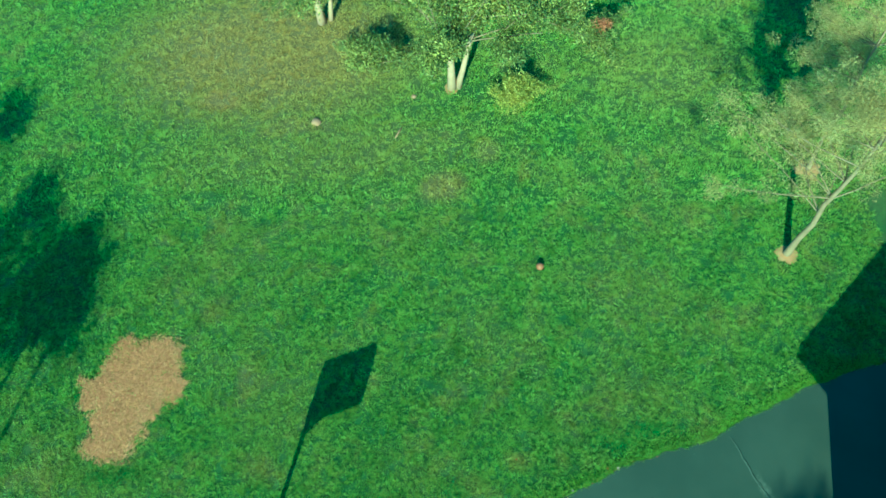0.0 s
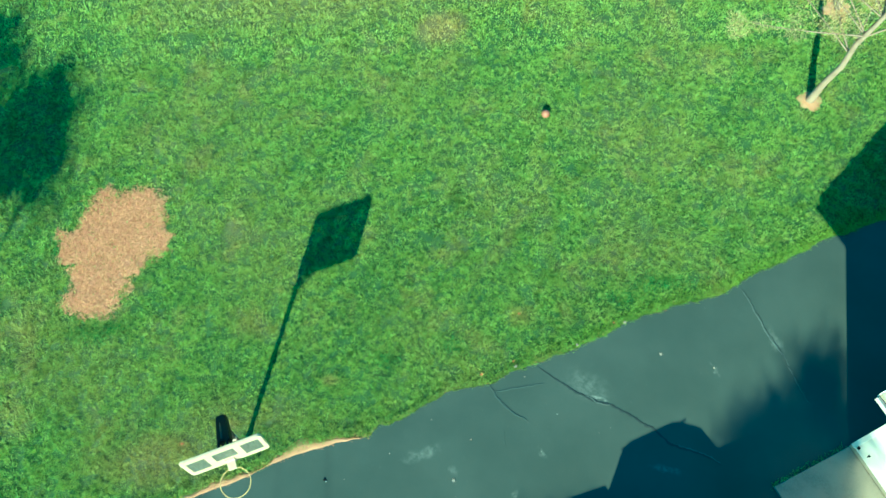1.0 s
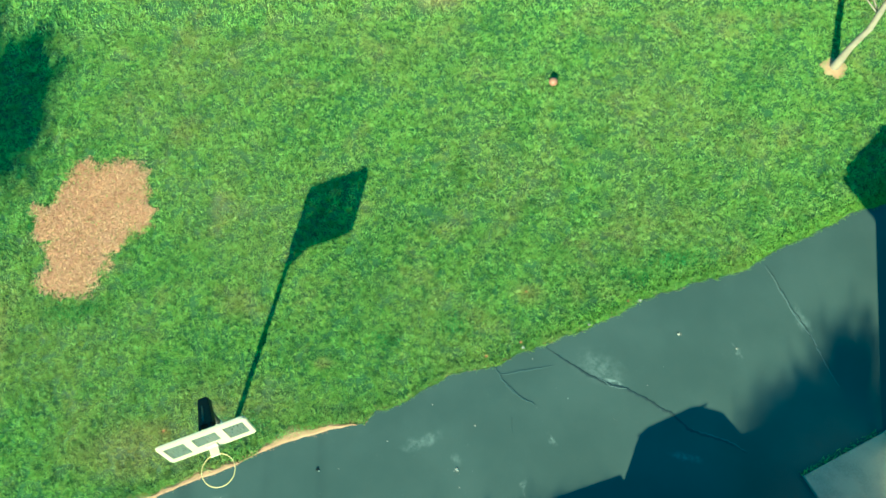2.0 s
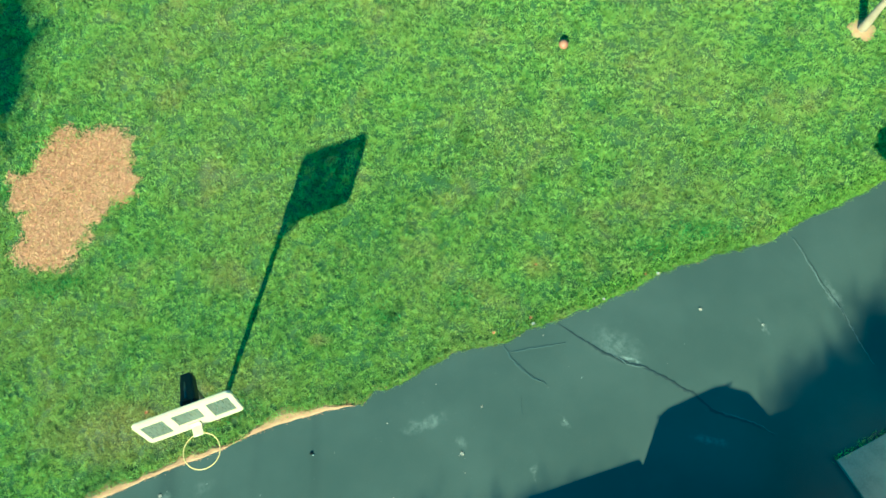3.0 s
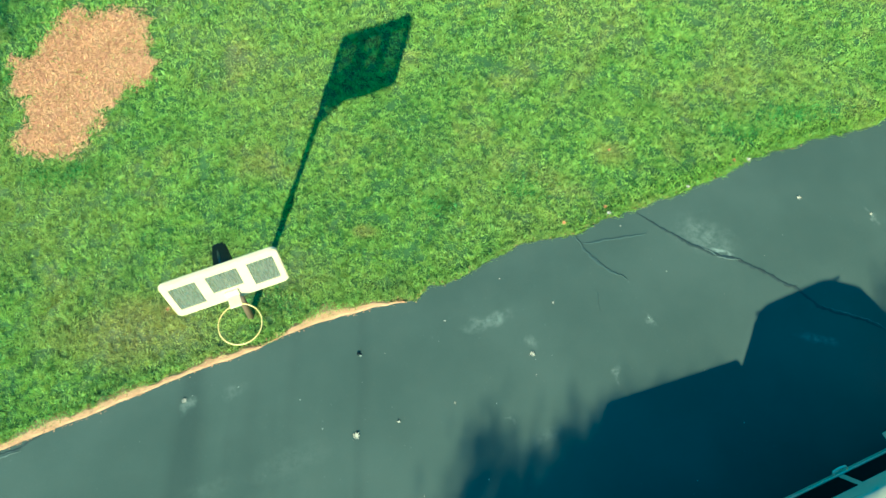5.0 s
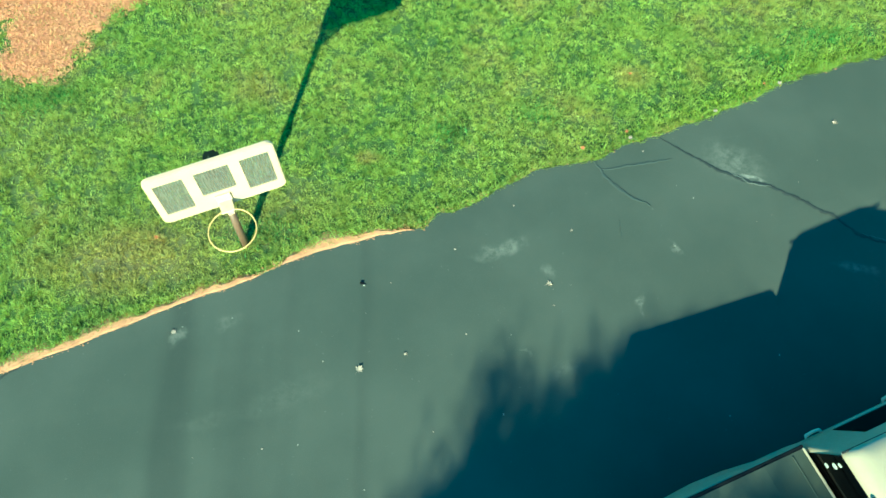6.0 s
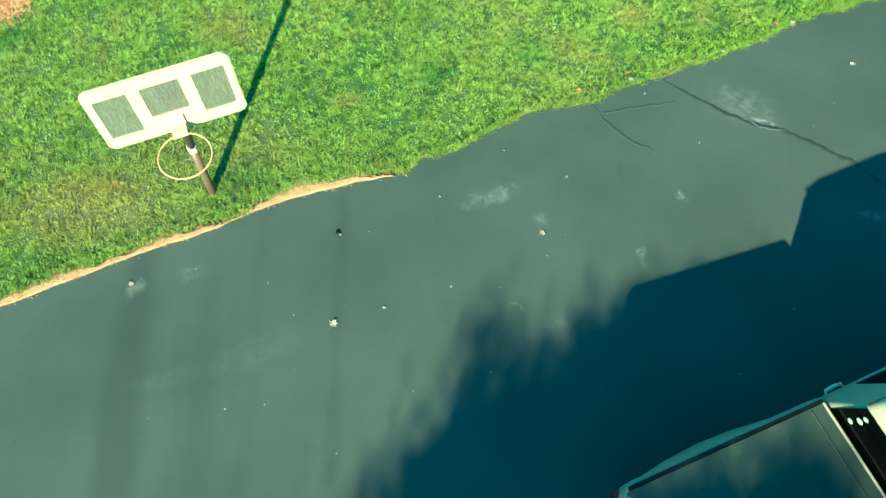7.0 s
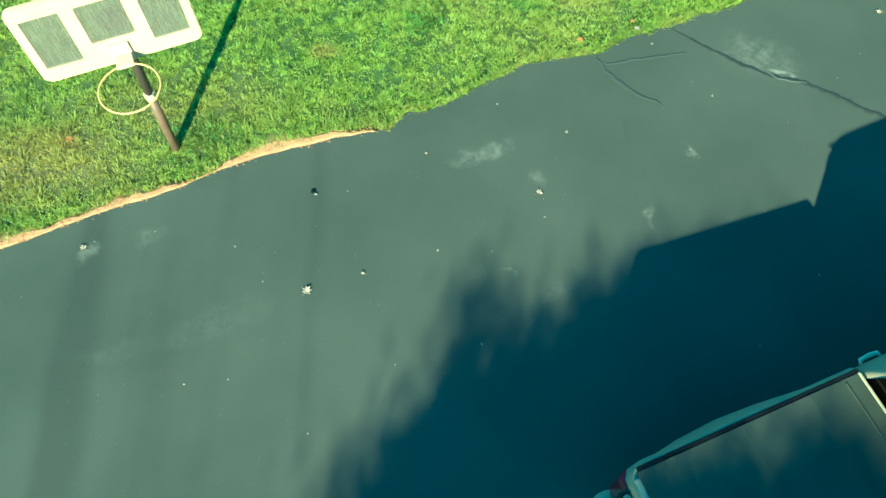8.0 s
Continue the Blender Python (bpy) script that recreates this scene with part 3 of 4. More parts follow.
for i, (bx, by, br) in enumerate(BARE[:3]):
    soil_ring(bx, by, br * 0.6, i)


# ---- basketball hoop ----
def basketball_hoop():
    base = Vector((-3.63, 3.59, -0.03))
    hoop = thing("basketball_hoop", Matrix.Translation(base), "basketball hoop with white three-window backboard on an upright brown pole", "basketball hoop")
    turn = Matrix.Rotation(radians(18.8), 4, "Z")
    face = Vector((-3.23, 2.87, 2.27)) - base  # middle of the board's lower edge
    at = Matrix.Translation(face) @ turn  # x along the board, -y to the front, z up
    W, H, D = 1.22, 0.76, 0.045

    def put(name, bm, m, parent=hoop, label="", smooth=False):
        bmesh.ops.transform(bm, matrix=at, verts=bm.verts)
        return part(name, bm, m, parent, label, smooth)

    # frame with three openings and round corners, drawn flat and then thickened
    cols = [-W / 2, -0.535, -0.275, -0.155, 0.155, 0.275, 0.535, W / 2]
    rows = [0.0, 0.15, 0.27, 0.63, H]
    bm = bmesh.new()
    grid = {(i, j): bm.verts.new((cols[i], -D / 2, rows[j])) for i in range(8) for j in range(5)}
    open_cells = {(1, 1), (1, 2), (5, 1), (5, 2), (3, 2)}
    arc = 0.072
    for i in range(7):
        for j in range(4):
            if (i, j) in open_cells:
                continue
            ring = [grid[i, j], grid[i + 1, j], grid[i + 1, j + 1], grid[i, j + 1]]
            if i in (0, 6) and j in (0, 3):
                sx, sz = (-1 if i == 0 else 1), (-1 if j == 0 else 1)
                gone = grid[0 if i == 0 else 7, 0 if j == 0 else 4]
                k = ring.index(gone)
                cx, cz = gone.co.x - sx * arc, gone.co.z - sz * arc
                turnpts = [bm.verts.new((cx + sx * arc * math.cos(q), -D / 2, cz + sz * arc * math.sin(q))) for q in (radians(90 * n / 6) for n in range(7))]
                if ((ring[k - 1].co.x - gone.co.x) != 0) == (abs(turnpts[0].co.x - gone.co.x) < 1e-6):
                    turnpts.reverse()
                ring = ring[:k] + turnpts + ring[k + 1:]
            bm.faces.new(ring)
    bmesh.ops.delete(bm, geom=[v for v in bm.verts if not v.link_faces], context="VERTS")
    made = bmesh.ops.extrude_face_region(bm, geom=list(bm.faces))
    for v in made["geom"]:
        if isinstance(v, bmesh.types.BMVert):
            v.co.y += D
    bmesh.ops.recalc_face_normals(bm, faces=bm.faces)
    sharp = [e for e in bm.edges if len(e.link_faces) == 2 and e.calc_face_angle(0) > 1.2]
    bmesh.ops.bevel(bm, geom=sharp, offset=0.008, segments=2, affect="EDGES")
    board = put("backboard", bm, m_board, hoop, "white moulded plastic backboard frame")
    for x0, x1, z0 in ((-0.535, -0.275, 0.15), (-0.155, 0.155, 0.27), (0.275, 0.535, 0.15)):
        put("pane", box(x1 - x0 + 0.02, 0.008, 0.63 - z0 + 0.02, (x0 + x1) / 2, -0.012, (z0 + 0.63) / 2), m_pane, board, "hazy grey acrylic window")
    # bracket and rim
    bm = box(0.15, 0.022, 0.20, 0, -0.033, 0.11, 0.008)
    box(0.13, 0.15, 0.022, 0, -0.095, 0.095, 0.006, 2, bm)
    hull([(-0.05, -0.03, 0.03), (-0.045, -0.03, 0.03), (-0.05, -0.14, 0.085), (-0.045, -0.14, 0.085), (-0.05, -0.03, 0.09), (-0.045, -0.03, 0.09)], bm)
    hull([(0.05, -0.03, 0.03), (0.045, -0.03, 0.03), (0.05, -0.14, 0.085), (0.045, -0.14, 0.085), (0.05, -0.03, 0.09), (0.045, -0.03, 0.09)], bm)
    put("bracket", bm, m_bracket, hoop, "cream steel bracket")
    ring = [(0.2285 * math.cos(a) - 0.014, -0.372 + 0.2285 * math.sin(a), 0.095) for a in (2 * math.pi * k / 56 for k in range(57))]
    bm = tube(ring, 0.007, 8, None, False)
    for k in range(12):
        a = 2 * math.pi * (k + 0.5) / 12
        x, y = 0.2285 * math.cos(a) - 0.014, -0.372 + 0.2285 * math.sin(a)
        tube([(x - 0.007, y, 0.090), (x - 0.004, y, 0.078), (x + 0.004, y, 0.078), (x + 0.007, y, 0.090)], 0.0025, 5, bm)
    put("rim", bm, m_rim, hoop, "faded yellow-orange steel rim without net", True)
    # upright pole, and the lift arms that carry the board in front of it
    top = Vector((-3.548, 3.575, 2.02)) - base
    up = top.normalized()
    part("pole", tube([(0, 0, -0.15), up * 0.5, up * 0.93], [0.048, 0.046, 0.045], 14), m_pole, hoop, "brown painted steel pole", True)
    part("upper_pole", tube([up * 0.91, up * 1.5, top], [0.044] * 3, 14), m_upper, hoop, "darker upper pole", True)
    part("collar", tube([up * 0.89, up * 0.90, up * 0.96, up * 0.975], [0.050, 0.055, 0.055, 0.050], 14), m_board, hoop, "white plastic collar", True)
    tag = box(0.075, 0.012, 0.075, 0, 0, 0, 0.004)
    bmesh.ops.transform(tag, matrix=Matrix.Translation(up * 0.95) @ turn @ Matrix.Translation((0, -0.064, 0)), verts=tag.verts)
    part("label_plate", tag, m_board, hoop, "small white plate on the pole")
    back = Vector((-3.55, 3.60, 1.95)) - base
    hold = at @ Vector((0, 0.03, 0.46))
    low = at @ Vector((0, 0.03, 0.12))
    side = turn.to_3x3() @ Vector((1, 0, 0))
    for s in (-1, 1):
        part("arm", tube([hold + side * 0.07 * s, hold.lerp(back, 0.55) + side * 0.065 * s, back + side * 0.06 * s], 0.020, 8), m_black, hoop, "black steel lifting arm", True)
        part("lower_arm", tube([low + side * 0.07 * s, low.lerp(up * 1.72, 0.6) + side * 0.065 * s, up * 1.70 + side * 0.06 * s], 0.020, 8), m_black, hoop, "black steel lifting arm", True)
    front = hold.lerp(back, 0.30)
    up1, dn1 = Vector((0, 0, 0.03)), Vector((0, 0, -0.16))
    up2, dn2 = Vector((0, 0.06, 0.06)), Vector((0, 0.06, -0.20))
    cover = hull([front + side * 0.115 + up1, front - side * 0.085 + up1, front + side * 0.13 + dn1, front - side * 0.09 + dn1,
                  back + side * 0.075 + up2, back - side * 0.075 + up2, back + side * 0.07 + dn2, back - side * 0.07 + dn2])
    bmesh.ops.bevel(cover, geom=list(cover.edges), offset=0.015, segments=2, affect="EDGES")
    part("lift_spring", tube([back.lerp(hold, 0.12) + Vector((0, 0, 0.075)), back.lerp(hold, 0.62) + Vector((0, 0, 0.055))], 0.014, 8), m_upper, hoop, "dark steel spring of the lift", True)
    part("lift_housing", cover, m_black, hoop, "black housing of the height lift")
    return hoop


basketball_hoop()


# ---- the house corner with its concrete slab ----
def house():
    A = Vector((0.914, 0.405, 0)).normalized()  # away from the front wall
    turn = Matrix.Rotation(math.atan2(A.y, A.x), 4, "Z")  # x: into the house, -y: along the front
    m = Matrix.Translation((7.18, 3.23, 0)) @ turn
    ob = thing("house", m, "single-storey house corner with white siding and grey shingle roof", "house")
    L, Dp, top = 11.0, 9.0, 2.62
    pitch = 0.324
    # walls with thickness, the front one seen
    part("wall", box(0.16, L - 0.16, top, 0.095, -L / 2, top / 2), m_white_wall, ob, "white wall under the siding")
    for y in (-0.08, -L + 0.08):
        prof = [(0.0, 0.0), (Dp, 0.0), (Dp, top), (Dp / 2, top + pitch * Dp / 2), (0.0, top)]
        bm = bmesh.new()
        for s in (-0.08, 0.08):
            bm.faces.new([bm.verts.new((px, y + s, pz)) for px, pz in prof])
        a, b = list(bm.faces)
        for i in range(5):
            j = (i + 1) % 5
            bm.faces.new((a.verts[i], a.verts[j], b.verts[j], b.verts[i]))
        part("gable_wall", bm, m_white_wall, ob)
    part("back_wall", box(0.16, L - 0.34, top, Dp - 0.09, -L / 2, top / 2), m_white_wall, ob)
    # clapboards on the front wall
    for k in range(22):
        z = 0.16 + 0.112 * k
        bm = hull([(-0.004, -0.02, z), (-0.004, -L + 0.02, z), (0.012, -0.02, z), (0.012, -L + 0.02, z), (0.006, -0.02, z + 0.118), (0.006, -L + 0.02, z + 0.118), (0.012, -0.02, z + 0.118), (0.012, -L + 0.02, z + 0.118)])
        bmesh.ops.transform(bm, matrix=Matrix.Translation((-0.012, 0, 0)), verts=bm.verts)
        part("siding_board", bm, m_white_wall, ob)
    part("corner_trim", box(0.09, 0.09, top - 0.14, 0.02, -0.035, 0.14 + (top - 0.14) / 2, 0.006), m_trim, ob, "white corner trim")
    part("foundation", box(0.20, L, 0.16, 0.085, -L / 2, 0.08, 0.01), m_concrete, ob, "low concrete footing")
    # small fittings near the corner
    tap = tube([(-0.01, -0.30, 0.43), (-0.04, -0.30, 0.43), (-0.055, -0.30, 0.41)], [0.014, 0.012, 0.010], 8)
    box(0.012, 0.045, 0.045, -0.02, -0.30, 0.43, 0.004, 1, tap)
    part("tap", tap, m_black, ob, "dark outdoor tap")
    outlet = box(0.03, 0.05, 0.07, -0.03, -0.11, 0.30, 0.006)
    part("outlet_box", outlet, m_black, ob, "dark outdoor socket box")
    # roof: two slopes with overhang, gutter line, shingles
    over, end = 0.36, 0.38
    th = 0.10
    ridge = Dp / 2

    def zr(x):
        return top - 0.03 + pitch * min(x, Dp - x)

    for name, x0, x1 in (("roof", -over, ridge), ("roof_back", ridge, Dp + over)):
        prof = [(x0, zr(x0)), (x1, zr(x1)), (x1, zr(x1) + th), (x0, zr(x0) + th)]
        bm = bmesh.new()
        rings = [[bm.verts.new((px, y, pz)) for px, pz in prof] for y in (end, -L - end)]
        bm.faces.new(rings[0])
        bm.faces.new(rings[1][::-1])
        for i in range(4):
            j = (i + 1) % 4
            bm.faces.new((rings[0][i], rings[0][j], rings[1][j], rings[1][i]))
        rf = part(name, bm, m_shingle, ob, "grey asphalt shingle roof")
        if name == "roof":
            roof = rf
    gutter = bmesh.new()
    z0 = zr(-over)
    loft([[(-over - 0.002, y, z0 - 0.03), (-over - 0.10, y, z0 - 0.02), (-over - 0.115, y, z0 + 0.085), (-over - 0.10, y, z0 + 0.085), (-over - 0.09, y, z0 + 0.0), (-over - 0.002, y, z0 - 0.01)] for y in (end - 0.01, -L - end)], gutter)
    part("gutter", gutter, m_trim, ob, "white metal gutter")
    part("rake_board", hull([(x, y, zr(x) + d) for x in (-over, ridge) for y in (end + 0.004, end + 0.026) for d in (-0.07, th + 0.012)]), m_trim, ob, "white rake trim")
    # shingles of the seen corner
    sl = math.atan(pitch)
    rng = random.Random(4)
    meshes = []
    for k in range(4):
        bm = box(0.152, 0.298, 0.011, 0, 0, 0, 0.003, 1)
        me = bpy.data.meshes.new("shingle")
        bm.to_mesh(me)
        bm.free()
        me.materials.append(m_shingle)
        meshes.append(me)
    for c in range(9):
        for r in range(14):
            x = -over + 0.062 + 0.135 * c
            y = end - 0.15 - 0.302 * r + (0.15 if c % 2 else 0)
            if y + 0.149 > end:
                continue
            s = new("shingle", meshes[rng.randrange(4)])
            s.parent = roof
            s.matrix_basis = Matrix.Translation((x, y, zr(x) + th + 0.008 + rng.uniform(0, 0.003))) @ Matrix.Rotation(-sl + 0.05, 4, "Y")
    return m


house_pose = house()


def concrete_slab():
    """Slab panels in front of the house, joints between them."""
    ob = thing("concrete_slab", house_pose, "weathered grey concrete slab in front of the house", "concrete slab", kind="structure")
    for k in range(4):
        y0 = -0.0 - 1.9 * k
        part("panel", box(1.60, 1.885, 0.10, -0.825, y0 - 0.95, 0.0, 0.012), m_concrete, ob)
    return ob


concrete_slab()


def slab_fringe():
    """Tufts in the seam beside the slab."""
    rng = np.random.RandomState(14)
    n = 260
    a = house_pose @ Vector((-1.64, 0.01, 0))
    b = house_pose @ Vector((-0.1, 0.03, 0))
    t = rng.rand(n) ** 1.3
    x = a.x + (b.x - a.x) * t + rng.normal(0, 0.02, n)
    y = a.y + (b.y - a.y) * t + rng.normal(0, 0.03, n)
    co, faces = blades(rng, x, y, 0.07, 0.012, 1.0, 0.0)
    tagged(fast_mesh("seam_weeds", co, faces, m_blade), "thin weeds in the seam beside the concrete slab", "weeds", kind="stuff")


slab_fringe()


# ---- pickup truck ----
def wheel(parent, x, y):
    hub = new("wheel")
    hub.parent = parent
    hub.matrix_basis = Matrix.Translation((x, y, 0.355)) @ Matrix.Rotation(radians(90), 4, "X")
    prof = [(0.22, -0.10), (0.30, -0.118), (0.345, -0.10), (0.355, -0.05), (0.355, 0.05), (0.345, 0.10), (0.30, 0.118), (0.22, 0.10)]
    bm = bmesh.new()
    n = 36
    rings = [[bm.verts.new((r * math.cos(2 * math.pi * k / n), r * math.sin(2 * math.pi * k / n), z)) for r, z in prof] for k in range(n)]
    for k in range(n):
        a, b = rings[k], rings[(k + 1) % n]
        for i in range(len(prof)):
            j = (i + 1) % len(prof)
            bm.faces.new((a[i], a[j], b[j], b[i]))
    part("tyre", bm, m_rubber, hub, "", True)
    bm = tube([(0, 0, -0.09), (0, 0, 0.09)], 0.222, 28)
    for k in range(6):
        a = 2 * math.pi * k / 6
        for s in (-1, 1):
            spoke = box(0.17, 0.05, 0.02, 0.11, 0, 0.095 * s, 0.006, 1)
            bmesh.ops.transform(spoke, matrix=Matrix.Rotation(a, 4, "Z"), verts=spoke.verts)
            me = bpy.data.meshes.new("spoke")
            spoke.to_mesh(me)
            spoke.free()
            bm.from_mesh(me)
            bpy.data.meshes.remove(me)
    part("wheel_rim", bm, m_alloy, hub)


def pickup_truck():
    """x to the front, y to its left, 0 at the back of the cab."""
    m = Matrix.Translation((2.629, -0.223, 0)) @ Matrix.Rotation(math.atan2(0.370, 0.929), 4, "Z")
    ob = thing("pickup_truck", m, "silver crew-cab pickup truck with black tonneau cover, parked on the driveway", "pickup truck")

    def tilt(bm):
        """The bed's rails rise a little to the rear."""
        for v in bm.verts:
            if v.co.z > 0.95:
                v.co.z -= 0.060 * v.co.x
        return bm

    def ring(x, half, belly, top, crown=0.0, low=0.36):
        """A cross-section of the lower body."""
        left = [(half - 0.10, low), (half - 0.015, low + 0.06), (half, 0.60), (half - 0.002, 0.78), (half - belly, top - 0.06), (half - belly - 0.035, top), (half - belly - 0.13, top + crown * 0.5), (0.30, top + crown)]
        return [(x, y, z) for y, z in left] + [(x, -y, z) for y, z in left[::-1]]

    # cab and nose below the windows
    nose = [ring(-0.005, 0.925, 0.035, 1.0), ring(0.3, 0.925, 0.035, 1.0), ring(1.6, 0.925, 0.035, 1.0), ring(2.2, 0.925, 0.045, 1.01, 0.03), ring(2.6, 0.925, 0.06, 1.0, 0.05),
            ring(3.05, 0.915, 0.09, 0.95, 0.05), ring(3.25, 0.88, 0.12, 0.90, 0.045), ring(3.36, 0.80, 0.12, 0.82, 0.03)]
    bm = loft(nose)
    body = part("body", bm, m_paint, ob, "silver painted cab and hood", True)
    body.data.set_sharp_from_angle(angle=radians(38))
    # the bed, with a bulge over the wheel and rounded rear corners
    bed = [ring(-2.045, 0.800, 0.03, 1.11), ring(-2.03, 0.870, 0.03, 1.11), ring(-1.985, 0.925, 0.03, 1.11), ring(-1.90, 0.945, 0.03, 1.11), ring(-1.70, 0.955, 0.04, 1.11), ring(-1.45, 0.990, 0.075, 1.11), ring(-1.1, 1.008, 0.09, 1.11), ring(-0.75, 0.990, 0.075, 1.11),
           ring(-0.4, 0.945, 0.045, 1.11), ring(-0.03, 0.940, 0.035, 1.11)]
    b = part("bed", tilt(loft(bed)), m_paint, ob, "silver painted cargo bed", True)
    b.data.set_sharp_from_angle(angle=radians(38))
    part("tailgate", box(0.05, 1.50, 0.62, -2.085, 0, 0.79, 0.018), m_paint, ob, "silver tailgate")
    # soft cover with its frame
    cover = bmesh.new()
    nx, ny = 26, 18
    rng = random.Random(2)
    vs = {}
    for i in range(nx + 1):
        for j in range(ny + 1):
            x = -1.985 + 1.925 * i / nx
            y = -0.832 + 1.664 * j / ny
            sag = 0.010 * math.sin(math.pi * i / nx) * math.sin(math.pi * j / ny)
            rib = 0.006 * math.exp(-((i % 8 - 4) / 0.8) ** 2)
            vs[i, j] = cover.verts.new((x, y, 1.142 - sag + rib + rng.uniform(-0.0012, 0.0012)))
    for i in range(nx):
        for j in range(ny):
            cover.faces.new((vs[i, j], vs[i + 1, j], vs[i + 1, j + 1], vs[i, j + 1]))
    edge = [e for e in cover.edges if e.is_boundary]
    made = bmesh.ops.extrude_edge_only(cover, edges=edge)
    for v in made["geom"]:
        if isinstance(v, bmesh.types.BMVert):
            v.co.z -= 0.035
    part("tonneau_cover", tilt(cover), m_cover, ob, "black vinyl bed cover, dusty")
    part("cover_seam", tilt(tube([(-0.19, -0.80, 1.146), (-0.19, 0.0, 1.142), (-0.19, 0.80, 1.146)], 0.007, 6)), m_cover, ob)
    for s in (-1, 1):
        part("rail", tilt(box(1.94, 0.060, 0.030, -1.00, 0.842 * s, 1.121, 0.010)), m_black, ob, "black cover rail")
    part("cover_bar", box(0.03, 1.68, 0.035, -0.045, 0, 1.132, 0.012), m_paint, ob, "silver strip at the head of the bed")
    part("rear_bar", tilt(box(0.05, 1.60, 0.035, -2.005, 0, 1.118, 0.012)), m_paint, ob)
    # upper cab: the posts and roof, then the panes set into them
    zb = 0.985

    def cab_ring(z, x0, x1, half):
        r = 0.07
        pts = []
        for sx, sy, cx, cy in ((1, 1, x1, half), (-1, 1, x0, half), (-1, -1, x0, -half), (1, -1, x1, -half)):
            a0 = {(1, 1): 0, (-1, 1): 90, (-1, -1): 180, (1, -1): 270}[sx, sy]
            for k in range(4):
                a = radians(a0 + 30 * k)
                pts.append((cx - sx * r + r * math.cos(a), cy - sy * r + r * math.sin(a), z))
        return pts

    cab = [cab_ring(zb, -0.005, 2.26, 0.885), cab_ring(1.05, 0.0, 2.18, 0.875), cab_ring(1.40, 0.046, 1.72, 0.711), cab_ring(1.54, 0.065, 1.38, 0.645), cab_ring(1.60, 0.11, 1.22, 0.615), cab_ring(1.63, 0.16, 1.12, 0.585), cab_ring(1.645, 0.30, 1.0, 0.48)]
    c = part("cab", loft(cab), m_paint, ob, "silver painted roof and window posts", True)
    c.data.set_sharp_from_angle(angle=radians(50))

    def on_side(x, z, s, out=0.006):
        f = (z - 1.05) / (1.54 - 1.05)
        y = 0.875 + (0.645 - 0.875) * f
        return Vector((x, s * (y + out), z + 0.4 * out))

    def pane(name, corners, thick, label, parent=ob, mat=m_tint):
        """A pane with thickness from four corners and its inward way."""
        inward = Vector(thick)
        bm = hull([Vector(p) for p in corners] + [Vector(p) + inward for p in corners])
        es = [e for e in bm.edges]
        bmesh.ops.bevel(bm, geom=es, offset=0.004, segments=1, affect="EDGES")
        return part(name, bm, mat, parent, label)

    for s in (-1, 1):
        w = (0, -0.012 * s, -0.006)
        pane("side_window", [on_side(0.36, 1.06, s), on_side(1.02, 1.06, s), on_side(1.00, 1.40, s), on_side(0.46, 1.40, s)], w, "dark rear door window")
        pane("side_window", [on_side(1.09, 1.06, s), on_side(1.95, 1.06, s), on_side(1.58, 1.38, s), on_side(1.07, 1.38, s)], w, "dark front door window")
        part("window_seal", tube([on_side(0.40, 1.045, s, 0.010), on_side(2.0, 1.045, s, 0.010)], 0.009, 6), m_chrome, ob, "bright window strip")
        for x in (0.20, 1.12):
            bm = tube([(x - 0.085, 0.905 * s, 0.955), (x - 0.07, 0.935 * s, 0.962), (x + 0.02, 0.942 * s, 0.962), (x + 0.085, 0.935 * s, 0.962), (x + 0.10, 0.905 * s, 0.955)], [0.013, 0.018, 0.018, 0.018, 0.013], 8)
            part("door_handle", bm, m_chrome, ob, "chrome door handle", True)
        for x in (0.33, 1.06, 2.12):
            part("door_seam", box(0.008, 0.008, 0.50, x, 0.926 * s, 0.70), m_rubber, ob)
        part("drip_line", tube([(0.06, 0.628 * s, 1.562), (0.5, 0.622 * s, 1.572), (1.38, 0.612 * s, 1.572)], 0.011, 6), m_rubber, ob, "dark groove beside the roof")
        mirror = part("mirror", box(0.09, 0.19, 0.14, 1.80, 1.0 * s, 1.11, 0.03, 3), m_black, ob, "black door mirror", True)
        # white strip added to stand in for sunlight on the mirror's top
        part("mirror_sunlit_edge", box(0.035, 0.17, 0.02, 1.775, 1.0 * s, 1.182, 0.008), m_trim, mirror, "white strip standing in for the sunlit upper edge")
        part("mirror_arm", hull([(1.76, 0.87 * s, 1.03), (1.86, 0.87 * s, 1.03), (1.78, 0.95 * s, 1.06), (1.84, 0.95 * s, 1.06), (1.76, 0.87 * s, 1.07), (1.86, 0.87 * s, 1.07), (1.78, 0.95 * s, 1.10), (1.84, 0.95 * s, 1.10)]), m_rubber, mirror)
        part("mirror_glass", box(0.006, 0.15, 0.10, 1.752, 1.0 * s, 1.105, 0.002, 1), m_chrome, mirror, "mirror glass")
        lamp = hull([(-2.055, 0.775 * s, 0.62), (-2.055, 0.775 * s, 1.06), (-2.095, 0.785 * s, 0.64), (-2.085, 0.785 * s, 1.02), (-2.075, 0.885 * s, 0.64), (-2.065, 0.88 * s, 1.03), (-1.97, 0.932 * s, 0.66), (-1.98, 0.925 * s, 1.04)])
        part("lamp_bezel", hull([(-2.05, 0.755 * s, 0.62), (-2.05, 0.755 * s, 1.07), (-2.11, 0.76 * s, 0.63), (-2.10, 0.76 * s, 1.05), (-2.06, 0.785 * s, 0.62), (-2.06, 0.785 * s, 1.085), (-2.12, 0.785 * s, 0.63), (-2.11, 0.785 * s, 1.06)]), m_rubber, ob, "black lamp surround")
        part("tail_light", lamp, m_red, ob, "red tail light")
